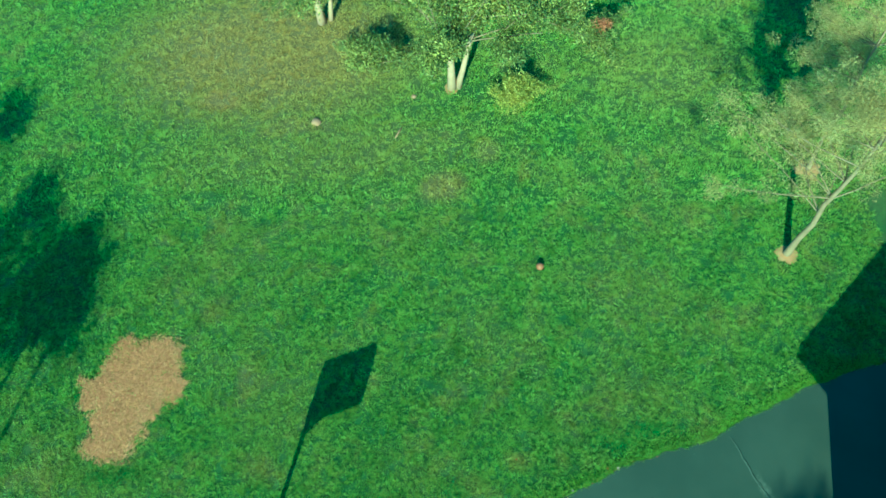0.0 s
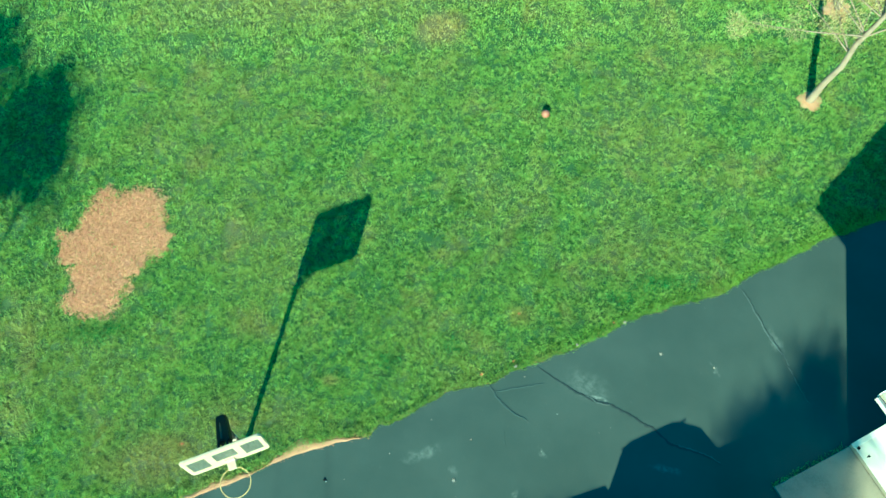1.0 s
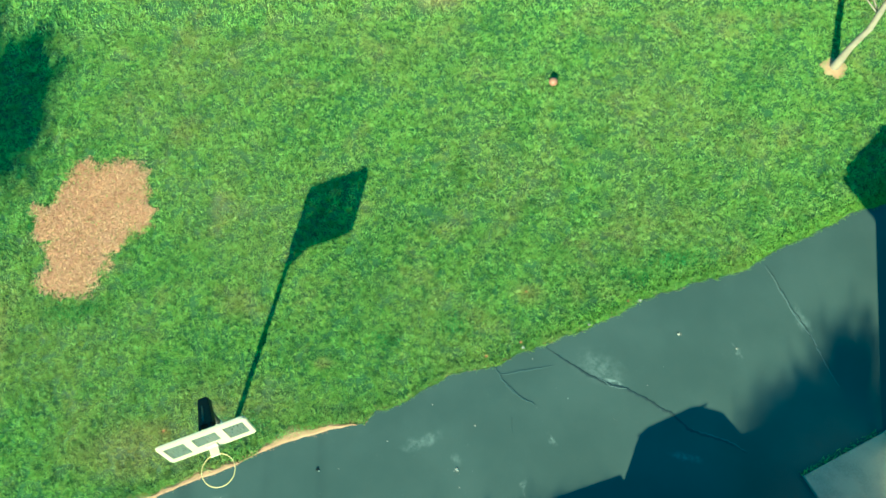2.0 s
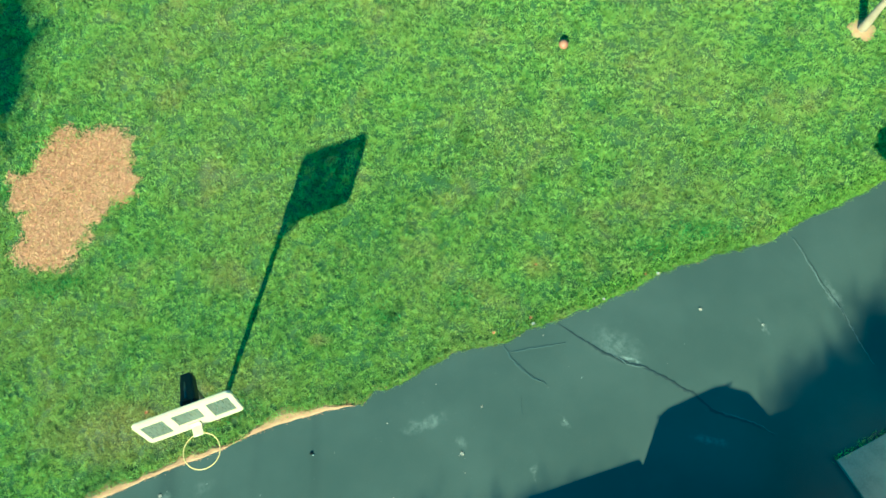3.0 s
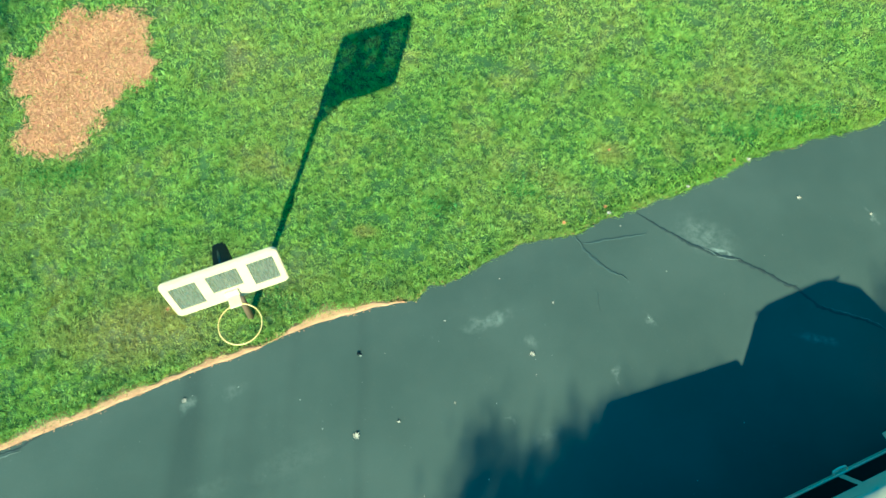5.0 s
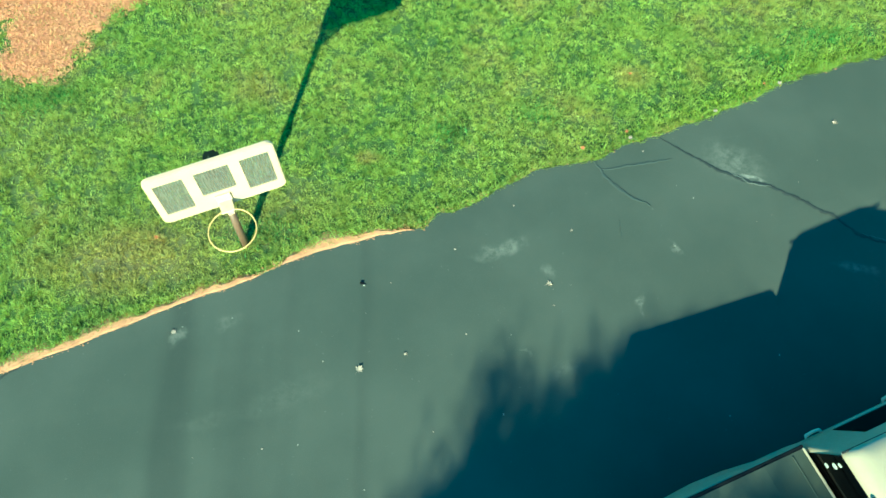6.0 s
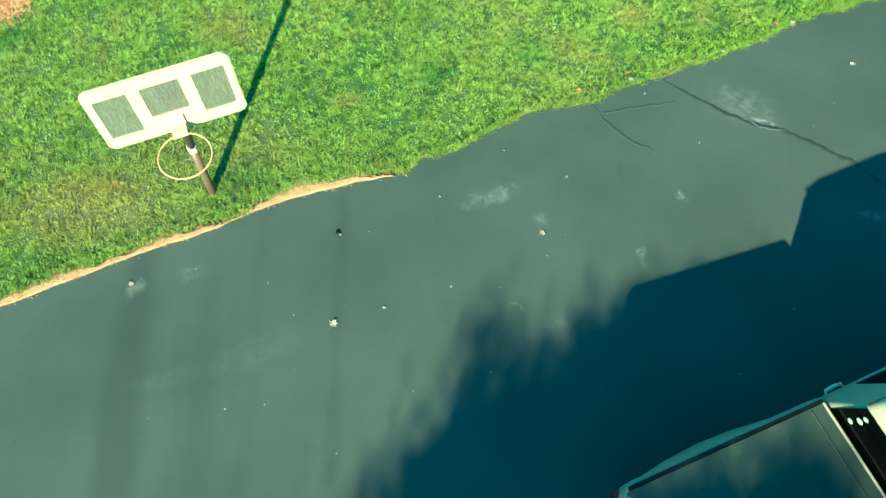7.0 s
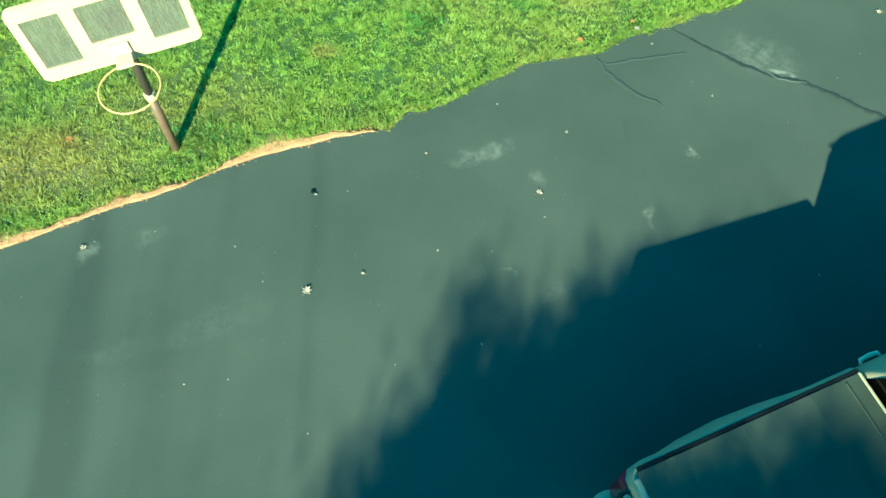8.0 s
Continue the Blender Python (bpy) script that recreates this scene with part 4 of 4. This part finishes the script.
        head = hull([(3.10, 0.915 * s, 0.70), (3.10, 0.90 * s, 0.86), (3.33, 0.78 * s, 0.70), (3.31, 0.77 * s, 0.83), (3.37, 0.60 * s, 0.70), (3.36, 0.60 * s, 0.80)])
        part("headlight", head, m_chrome, ob, "clear headlight")
        for x in (-1.1, 2.62):
            wheel(ob, x, 0.80 * s)
            arch = [(x + 0.415 * math.cos(a), 0.955 * s if x < 0 else 0.925 * s, 0.355 + 0.415 * math.sin(a)) for a in (math.pi * k / 14 for k in range(15))]
            part("wheel_arch", tube(arch, 0.022, 6), m_rubber, ob)
    # rear window with stickers, windscreen, brake light
    rear = pane("rear_window", [(-0.006, 0.785, 1.065), (-0.006, -0.785, 1.065), (0.046, -0.615, 1.525), (0.046, 0.615, 1.525)], (0.012, 0, 0.002), "black rear window with round stickers")
    for y, z, r in ((0.600, 1.25, 0.028), (0.560, 1.36, 0.033), (0.545, 1.44, 0.025)):
        x = -0.006 + (z - 1.065) / 0.46 * 0.052 - 0.0045
        disc = tube([(x, y, z), (x + 0.003, y, z)], r, 16)
        part("sticker", disc, m_sticker, rear, "pale round sticker")
    pane("windscreen", [(2.175, 0.78, 1.07), (2.175, -0.78, 1.07), (1.735, 0.66, 1.40), (1.735, -0.66, 1.40), (1.40, -0.59, 1.535), (1.40, 0.59, 1.535)], (-0.014, 0, -0.012), "dark windscreen")
    part("brake_light", box(0.035, 0.36, 0.04, 0.062, 0, 1.575, 0.010), m_red, ob, "red high brake light")
    for y in (-0.33, -0.11, 0.11, 0.33):
        part("roof_groove", box(0.70, 0.010, 0.008, 0.65, y, 1.647, 0.003, 1), m_rubber if abs(y) < 0.2 else m_paint, ob)
    part("rear_bumper", box(0.18, 1.78, 0.22, -2.13, 0, 0.54, 0.06, 3), m_paint, ob, "silver rear bumper", True)
    part("front_bumper", box(0.20, 1.76, 0.24, 3.36, 0, 0.50, 0.07, 3), m_paint, ob, "silver front bumper", True)
    part("grille", box(0.05, 1.10, 0.18, 3.365, 0, 0.72, 0.02), m_rubber, ob, "black grille")
    part("underbody", box(4.9, 1.3, 0.22, 0.55, 0, 0.36, 0.04), m_rubber, ob)
    return ob


pickup_truck()


# ---- trees ----
def leaf_cloud(rng, centres, radii, per, size, flat=0.7, kind="leaf"):
    """Loose leaves or needle tufts in clumps: corners and faces."""
    c = np.repeat(np.array(centres), per, 0)
    r = np.repeat(np.array(radii), per)
    n = len(c)
    d = rng.normal(0, 1, (n, 3))
    d /= np.linalg.norm(d, axis=1)[:, None]
    p = c + d * (r * rng.rand(n) ** 0.45)[:, None] * np.array([1, 1, flat])
    a = rng.normal(0, 1, (n, 3))
    a /= np.linalg.norm(a, axis=1)[:, None]
    if kind == "needle":
        a = 0.7 * d + 0.8 * a
        a /= np.linalg.norm(a, axis=1)[:, None]
    b = np.cross(a, rng.normal(0, 1, (n, 3)))
    b /= np.linalg.norm(b, axis=1)[:, None]
    s = size * rng.uniform(0.6, 1.4, n)
    w = 0.12 if kind == "needle" else 0.55
    co = np.stack([p - b * (s * w / 2)[:, None], p + a * (s * 0.45)[:, None] + b * (s * w * 0.1)[:, None] - b * (s * w * 0.5)[:, None], p + a * s[:, None], p + a * (s * 0.45)[:, None] + b * (s * w / 2)[:, None]], 1)
    return co.reshape(-1, 3), np.arange(4 * n).reshape(-1, 4)


def limb_paths(rng, start, way, length, r, depth, out, tips, droop=0.0):
    """Limbs that fork: lists of points and radii, and the tips."""
    p, d = Vector(start), Vector(way).normalized()
    pts, rad = [p.copy()], [r]
    steps = 5
    for i in range(steps):
        d = (d + Vector((rng.uniform(-1, 1), rng.uniform(-1, 1), rng.uniform(-0.6, 0.8) - droop)) * 0.16).normalized()
        p = p + d * (length / steps)
        pts.append(p.copy())
        rad.append(r * (1 - 0.62 * (i + 1) / steps))
        if depth == 0 or i >= 2:
            tips.append(p.copy())
    out.append((pts, rad))
    if depth > 0:
        for k in range(rng.choice((2, 3))):
            q = pts[rng.choice((2, 3, 4))]
            side = Vector((rng.uniform(-1, 1), rng.uniform(-1, 1), rng.uniform(0.0, 0.9) - droop))
            limb_paths(rng, q, d * 0.5 + side, length * rng.uniform(0.5, 0.75), rad[3] * 0.8, depth - 1, out, tips, droop)


def broad_tree(name, x, y, stems, height, seed, bark, leaf, per, size, label, clump=0.5, shift=(0, 0), group="", low=0.22, up=(0.4, 1.1), reach=(0.28, 0.42)):
    """A tree with one or more stems, forked limbs and a loose crown."""
    rng = random.Random(seed)
    nrng = np.random.RandomState(seed)
    ob = thing(name, Matrix.Translation((x, y, -0.03)), label, "tree", group)
    out, tips = [], []
    trunk = bmesh.new()
    for dx, dy, lean, r in stems:
        way = Vector((lean[0], lean[1], 1)).normalized()
        pts = [Vector((dx, dy, -0.1)), Vector((dx, dy, 0)) + way * height * 0.12, Vector((dx, dy, 0)) + way * height * 0.26 + Vector((rng.uniform(-0.05, 0.05), rng.uniform(-0.05, 0.05), 0)), Vector((dx, dy, 0)) + way * height * 0.42]
        tube(pts, [r * 1.45, r * 1.0, r * 0.85, r * 0.65], 12, trunk)
        for k in range(5):
            q = pts[2].lerp(pts[3], rng.uniform(0.0, 1.0))
            a = 2 * math.pi * (k + rng.random() * 0.6) / 5
            limb_paths(rng, q, (math.cos(a), math.sin(a), rng.uniform(*up)), height * rng.uniform(*reach), r * 0.45, 1, out, tips)
        limb_paths(rng, pts[3], way, height * 0.4, r * 0.6, 1, out, tips)
    part("trunk", trunk, bark, ob, "", True)
    limbs = bmesh.new()
    for pts, rad in out:
        tube(pts, [0.7 * r for r in rad], 6, limbs, False)
    tagged(part("branching", limbs, m_bark, ob, "", True), kind="stuff")
    c = [tuple(p + Vector((rng.gauss(0, 0.15) + shift[0], rng.gauss(0, 0.15) + shift[1], rng.gauss(0, 0.12)))) for p in tips if p.z > height * low]
    co, faces = leaf_cloud(nrng, c, [clump * rng.uniform(0.5, 1.15) for _ in c], per, size)
    crown = fast_mesh("crown", co, faces, leaf)
    crown.parent = ob
    return ob


def pine_tree(name, x, y, lean, height, seed, label, per=130, spread=1.9, bark=m_bark, leaf=m_needle, first=0.3, r0=0.11, group="", size=0.15, near=True, blunt=1.0, tuft=(0.10, 0.24), gap=0.085):
    """An open pine: whorls of long limbs that end in needle tufts."""
    rng = random.Random(seed)
    nrng = np.random.RandomState(seed)
    ob = thing(name, Matrix.Translation((x, y, -0.03)), label, "tree", group)
    way = Vector((lean[0], lean[1], 1))
    spine = [way * (height * k / 9) + Vector((rng.uniform(-0.04, 0.04), rng.uniform(-0.04, 0.04), 0)) * min(k, 1) for k in range(10)]
    part("trunk", tube([spine[0] - Vector((0, 0, 0.1))] + spine, [r0 * 1.5, r0 * 1.25] + [r0 * (1 - 0.09 * k) for k in range(1, 10)], 12), bark, ob, "", True)
    limbs = bmesh.new()
    tips = []
    z = first
    while z < 0.98:
        for k in range(rng.choice((4, 5))):
            a = rng.uniform(0, 2 * math.pi)
            if not near and z < 0.72 and math.sin(a) < -0.25:
                a = -a
            ln = spread * (1.12 - z) ** blunt * rng.uniform(0.65, 1.15)
            p = way * (height * z)
            d = Vector((math.cos(a), math.sin(a), rng.uniform(-0.05, 0.35)))
            pts = [p]
            for i in range(5):
                p = p + d * (ln / 5)
                d = (d + Vector((rng.uniform(-0.15, 0.15), rng.uniform(-0.15, 0.15), rng.uniform(-0.06, 0.10)))).normalized()
                pts.append(p)
                if i >= 1 or size < 0.1:
                    tips.append(p + Vector((rng.gauss(0, 0.10), rng.gauss(0, 0.10), rng.gauss(0.04, 0.05))))
                    if i >= 2:
                        tips.append(p + Vector((rng.gauss(0, 0.22), rng.gauss(0, 0.22), rng.gauss(0.02, 0.06))))
            tube(pts, [0.020, 0.017, 0.014, 0.011, 0.008, 0.004], 5, limbs, False)
        z += gap * rng.uniform(0.8, 1.2)
    tagged(part("branching", limbs, bark, ob, "", True), kind="stuff")
    co, faces = leaf_cloud(nrng, [tuple(t) for t in tips], [rng.uniform(*tuft) for _ in tips], per, size, 0.75, "needle")
    crown = fast_mesh("crown", co, faces, leaf)
    crown.parent = ob
    return ob


# seen at the far side of the lawn
pine_tree("pine_tree", 8.17, 10.71, (0.17, 0.0), 5.4, 3, "open pale-barked pine with feathery grey-green needles", 230, 3.8, first=0.28, r0=0.075, size=0.075, near=False, tuft=(0.14, 0.30))
pine_tree("pine_tree", 9.35, 13.2, (0.05, 0.02), 6.4, 9, "slim pale-barked pine with feathery needles", 220, 2.7, first=0.28, r0=0.05, size=0.065, near=False, tuft=(0.14, 0.30))
broad_tree("small_tree", 0.60, 16.58, [(0, 0, (-0.02, 0.02), 0.10), (0.13, 0.03, (0.27, 0.04), 0.075)], 5.6, 5, m_pale_trunk, m_leaf, 340, 0.068, "small twin-stemmed tree with yellow-green leaves on the lawn", 0.44, (0.05, 0.2), low=0.30, up=(0.25, 1.0), reach=(0.38, 0.54))
broad_tree("small_tree", -3.10, 19.50, [(0, 0, (-0.05, 0.0), 0.10), (0.25, 0.1, (0.1, 0.1), 0.06)], 5.4, 15, m_pale_trunk, m_leaf, 240, 0.068, "small pale-barked leafy tree on the lawn", 0.5, low=0.16, up=(0.0, 0.8), reach=(0.34, 0.5))



def shrub(x, y, r, seed, label, sprig=False, high=0.75, leaf=m_leaf):
    """A low shrub of thin stems and loose leaves."""
    rng = random.Random(seed)
    nrng = np.random.RandomState(seed)
    ob = thing("shrub", Matrix.Translation((x, y, -0.03)), label, "shrub")
    stems = bmesh.new()
    c = []
    for k in range(26):
        a = rng.uniform(0, 6.28)
        d = r * rng.uniform(0.2, 1.0) * (0.75 + 0.35 * math.sin(3 * a + seed))
        p = (math.cos(a) * d, math.sin(a) * d, rng.uniform(0.25, high))
        tube([(0, 0, 0), (p[0] * 0.5, p[1] * 0.5, p[2] * 0.7), p], [0.015, 0.01, 0.005], 5, stems, False)
        c.append(p)
    part("stems", stems, m_bark, ob)
    co, faces = leaf_cloud(nrng, c, [rng.uniform(0.2, 0.4) for _ in c], 260, 0.058)
    fast_mesh("leaves", co, faces, leaf).parent = ob
    if sprig:
        co, faces = leaf_cloud(nrng, [(0.05, -0.15, 0.80), (0.20, -0.05, 0.75)], [0.28, 0.2], 200, 0.07)
        fast_mesh("russet_sprig", co, faces, m_red_bush).parent = ob


shrub(4.7, 18.1, 1.1, 6, "low yellow-green shrub with a russet sprig at the lawn", True)
shrub(2.25, 15.85, 0.70, 7, "small yellow-green shrub beside a twin-stemmed tree", False, 0.85, m_bright_leaf)
shrub(-1.7, 17.4, 1.15, 8, "low olive-green shrub between two small trees", False, 1.0)

# behind and beside the camera: these throw the shadows on the drive and the lawn
SOUTH = "trees south of the driveway"
# tips as their shadows fall, height, spread: spires first, then the fuller ones behind them
SPIRES = [(-1.52, 0.52, 7.2, 0.9), (-1.12, 0.82, 7.2, 0.9), (-0.78, 1.18, 7.2, 1.0), (-0.52, 1.94, 7.4, 0.8), (-0.07, 1.95, 7.4, 0.75), (0.28, 1.74, 7.4, 0.7),
          (0.52, 2.14, 7.4, 0.65), (0.80, 2.10, 7.4, 0.75), (1.12, 2.02, 7.4, 1.0), (1.46, 2.10, 7.5, 1.0), (1.80, 2.20, 7.4, 1.0), (2.15, 2.38, 7.5, 1.0), (2.42, 2.50, 7.5, 0.9), (2.58, 2.52, 7.6, 0.7)]
FULL = [(-1.00, 0.20, 6.8, 2.0), (-0.50, 1.35, 7.0, 1.7), (-0.25, 1.25, 7.0, 2.0), (0.30, 1.25, 7.0, 2.0), (0.72, 1.32, 7.0, 1.6), (1.00, 1.64, 7.0, 1.6), (1.30, 1.74, 7.0, 1.8),
        (1.60, 1.86, 7.0, 1.8), (1.95, 2.00, 7.0, 1.6), (2.25, 2.18, 7.0, 1.3), (1.15, 1.90, 7.0, 1.4), (1.35, 1.96, 7.0, 1.6), (1.68, 2.06, 7.0, 1.4), (2.45, 2.30, 7.2, 0.9), (0.75, 1.0, 6.6, 2.6), (1.20, 1.1, 6.6, 2.8), (1.65, 1.3, 6.6, 2.6), (2.05, 1.5, 6.6, 2.0)]
for i, (tx, ty, h, w) in enumerate(SPIRES + FULL):
    thick = 7 if i < len(SPIRES) else 5 if tx < 0.6 else 26
    pine_tree("spruce_tree", tx + 0.13 - 0.44 * (h + 0.10), ty - 1.88 * (h + 0.10), (0, 0), h, 21 + i, "tall dark spruce south of the driveway", thick, w, m_bark_dark, m_dark_leaf, 0.12, 0.10, SOUTH, 0.22, gap=0.032)
for i, (tx, ty, h, w) in enumerate([(5.15, 3.86, 8.5, 0.55), (5.62, 3.96, 8.5, 0.6), (6.12, 4.48, 8.8, 0.55), (6.45, 4.60, 8.8, 0.5), (6.95, 5.20, 9.0, 0.6), (7.36, 5.28, 9.0, 0.5),
                                  (5.7, 3.55, 8.0, 1.2), (6.4, 4.0, 8.2, 1.2), (7.0, 4.7, 8.4, 1.0)]):
    pine_tree("round_pine_tree", tx - 0.44 * (h + 0.10), ty - 1.88 * (h + 0.10), (0, 0), h, 81 + i, "tall round-topped pine south of the house corner", 10, w, m_bark_dark, m_dark_leaf, 0.5, 0.10, "pines south of the house", 0.24, blunt=0.55, gap=0.04)
for i, (tx, ty, h, w, low) in enumerate([(-8.35, 12.85, 7.0, 2.6, 0.72), (-9.60, 14.15, 7.0, 3.0, 0.63), (-11.3, 17.1, 7.0, 3.0, 0.40), (-8.95, 11.9, 6.6, 3.4, 0.79), (-11.0, 12.6, 6.6, 4.2, 0.72), (-8.10, 11.2, 6.6, 3.2, 0.84)]):
    pine_tree("spruce_tree", tx - 0.44 * h, ty - 1.88 * h, (0, 0), h, 51 + i, "dark spruce beside the lawn", 8, w, m_bark_dark, m_dark_leaf, low, 0.08, "spruces beside the lawn", 0.28, gap=0.045)


# ---- small things on the drive and lawn ----
def ball():
    bm = bmesh.new()
    bmesh.ops.create_uvsphere(bm, u_segments=28, v_segments=16, radius=0.092)
    ob = part("ball", bm, m_ball, None, "", True)
    ob.location = (2.42, 10.60, 0.03)
    tagged(ob, "faded orange rubber ball lying in the grass", "ball")


ball()


def pale_stone(x, y, r, seed):
    bm = bmesh.new()
    bmesh.ops.create_icosphere(bm, subdivisions=3, radius=r)
    for v in bm.verts:
        v.co *= 1 + 0.18 * noise.noise(v.co / r * 1.3 + Vector((seed, 0, 0)))
        v.co.z *= 0.6
    ob = part("stone", bm, m_stone, None, "", True)
    ob.location = (x, y, 0.0)
    tagged(ob, "pale rounded stone lying in the grass", "stone")


pale_stone(-3.05, 15.5, 0.13, 2)
pale_stone(-0.45, 16.3, 0.07, 5)


def stick(x, y, turn, length):
    a = radians(turn)
    bm = tube([(-math.cos(a) * length / 2, -math.sin(a) * length / 2, 0.02), (0.01, 0.02, 0.035), (math.cos(a) * length / 2, math.sin(a) * length / 2, 0.03)], [0.018, 0.022, 0.010], 7)
    ob = part("stick", bm, m_stone, None, "", True)
    ob.location = (x, y, 0)
    tagged(ob, "pale dead stick lying in the grass", "stick")


stick(-0.85, 15.0, 65, 0.45)


def maple_leaf(name, x, y, size, m, seed, label):
    """A lobed dry leaf with curled points and a stalk."""
    rng = random.Random(seed)
    bm = bmesh.new()
    turn = rng.uniform(0, 6.28)
    shape = [(0.0, 1.0), (18, 0.62), (38, 0.92), (58, 0.50), (80, 0.88), (105, 0.45), (135, 0.55), (165, 0.30), (180, 0.22)]
    pts = shape + [(360 - a, r) for a, r in shape[-2:0:-1]]
    c = bm.verts.new((0, 0, 0.004))
    rim = [bm.verts.new((math.cos(radians(a) + turn) * r * size, math.sin(radians(a) + turn) * r * size, rng.uniform(0.002, 0.02) * (r > 0.5) + 0.004)) for a, r in pts]
    for i in range(len(rim)):
        bm.faces.new((c, rim[i], rim[(i + 1) % len(rim)]))
    tube([(0, 0, 0.004), (-math.cos(turn) * size * 0.6, -math.sin(turn) * size * 0.6, 0.004), (-math.cos(turn + 0.2) * size, -math.sin(turn + 0.2) * size, 0.01)], 0.0016, 4, bm)
    ob = part(name, bm, m)
    ob.location = (x, y, 0.002)
    return tagged(ob, label, "leaf")


maple_leaf("fallen_leaf", -2.18, 1.88, 0.065, m_dead_leaf, 1, "pale dry maple leaf lying on the asphalt")
for i, (x, y, s) in enumerate([(4.11, 5.06, 0.045), (-4.39, 2.43, 0.045), (0.47, 3.60, 0.028), (0.12, 2.88, 0.05), (-1.63, 2.05, 0.026), (5.05, 4.75, 0.03)]):
    maple_leaf("fallen_leaf", x, y, s, m_dead_leaf, 40 + i, "small pale dry leaf on the asphalt")
for i, (x, y, s) in enumerate([(3.50, 5.71, 0.045), (2.55, 5.30, 0.04), (1.38, 4.92, 0.045)]):
    ob = maple_leaf("fallen_leaf", x, y, s, m_dead_leaf, 90 + i, "pale dry leaf at the lawn edge")
    ob.location.z = 0.03
for i, (x, y, s) in enumerate([(0.73, 4.79, 0.04), (1.34, 5.03, 0.035), (1.50, 5.98, 0.03), (3.3, 5.72, 0.03), (-4.74, 3.71, 0.04)]):
    ob = maple_leaf("russet_leaf", x, y, s, m_red_leaf, 60 + i, "small russet fallen leaf at the lawn edge")
    ob.location.z = 0.03


def chips():
    """Bits of bark, stone and leaf on the drive, each a thing."""
    rng = random.Random(17)
    spots = [(-0.91, 2.27), (-0.38, 2.24), (-0.53, 1.29), (0.16, 2.60), (1.72, 3.33), (-2.10, 0.51), (-3.25, 1.00), (-2.85, 1.03), (-2.90, 2.39), (-0.23, 3.99), (2.71, 1.87), (2.01, 1.18), (-1.33, 1.12), (2.06, 4.00), (3.75, 4.49), (1.52, 4.73), (-3.71, 2.59), (-4.3, 2.5), (-1.0, 3.4), (-2.6, 2.0)]
    for k in range(14):
        spots.append((rng.uniform(-5.2, 5.5), 0))
    for i, (x, y) in enumerate(spots):
        if i >= 20:
            y = float(edge_y(np.array([x]))[0]) - rng.uniform(0.05, 3.0)
            if y < 0:
                continue
        r = rng.uniform(0.008, 0.016) if i < 20 else rng.uniform(0.004, 0.008)
        n = 7
        bm = slab([(math.cos(2 * math.pi * k / n) * r * rng.uniform(0.5, 1.2), math.sin(2 * math.pi * k / n) * r * rng.uniform(0.4, 0.9)) for k in range(n)], 0.0, r * 0.35)
        ob = part("chip", bm, m_chip if i % 3 else m_dead_leaf)
        ob.location = (x, y, 0.001)
        ob.rotation_euler = (0, 0, rng.uniform(0, 6))
        tagged(ob, "small pale chip lying on the asphalt", "debris", "chips on the driveway")


chips()


def dark_lump():
    """A black and white scrap on the drive."""
    ob = thing("scrap", Matrix.Translation((-2.14, 2.97, 0.002)), "small scrap, half black and half white, on the asphalt", "scrap")
    part("scrap_black", box(0.045, 0.035, 0.018, -0.012, 0.010, 0.009, 0.006), m_black, ob, "black half")
    part("scrap_white", box(0.030, 0.022, 0.012, 0.014, -0.016, 0.006, 0.004), m_chip, ob, "white half")


dark_lump()
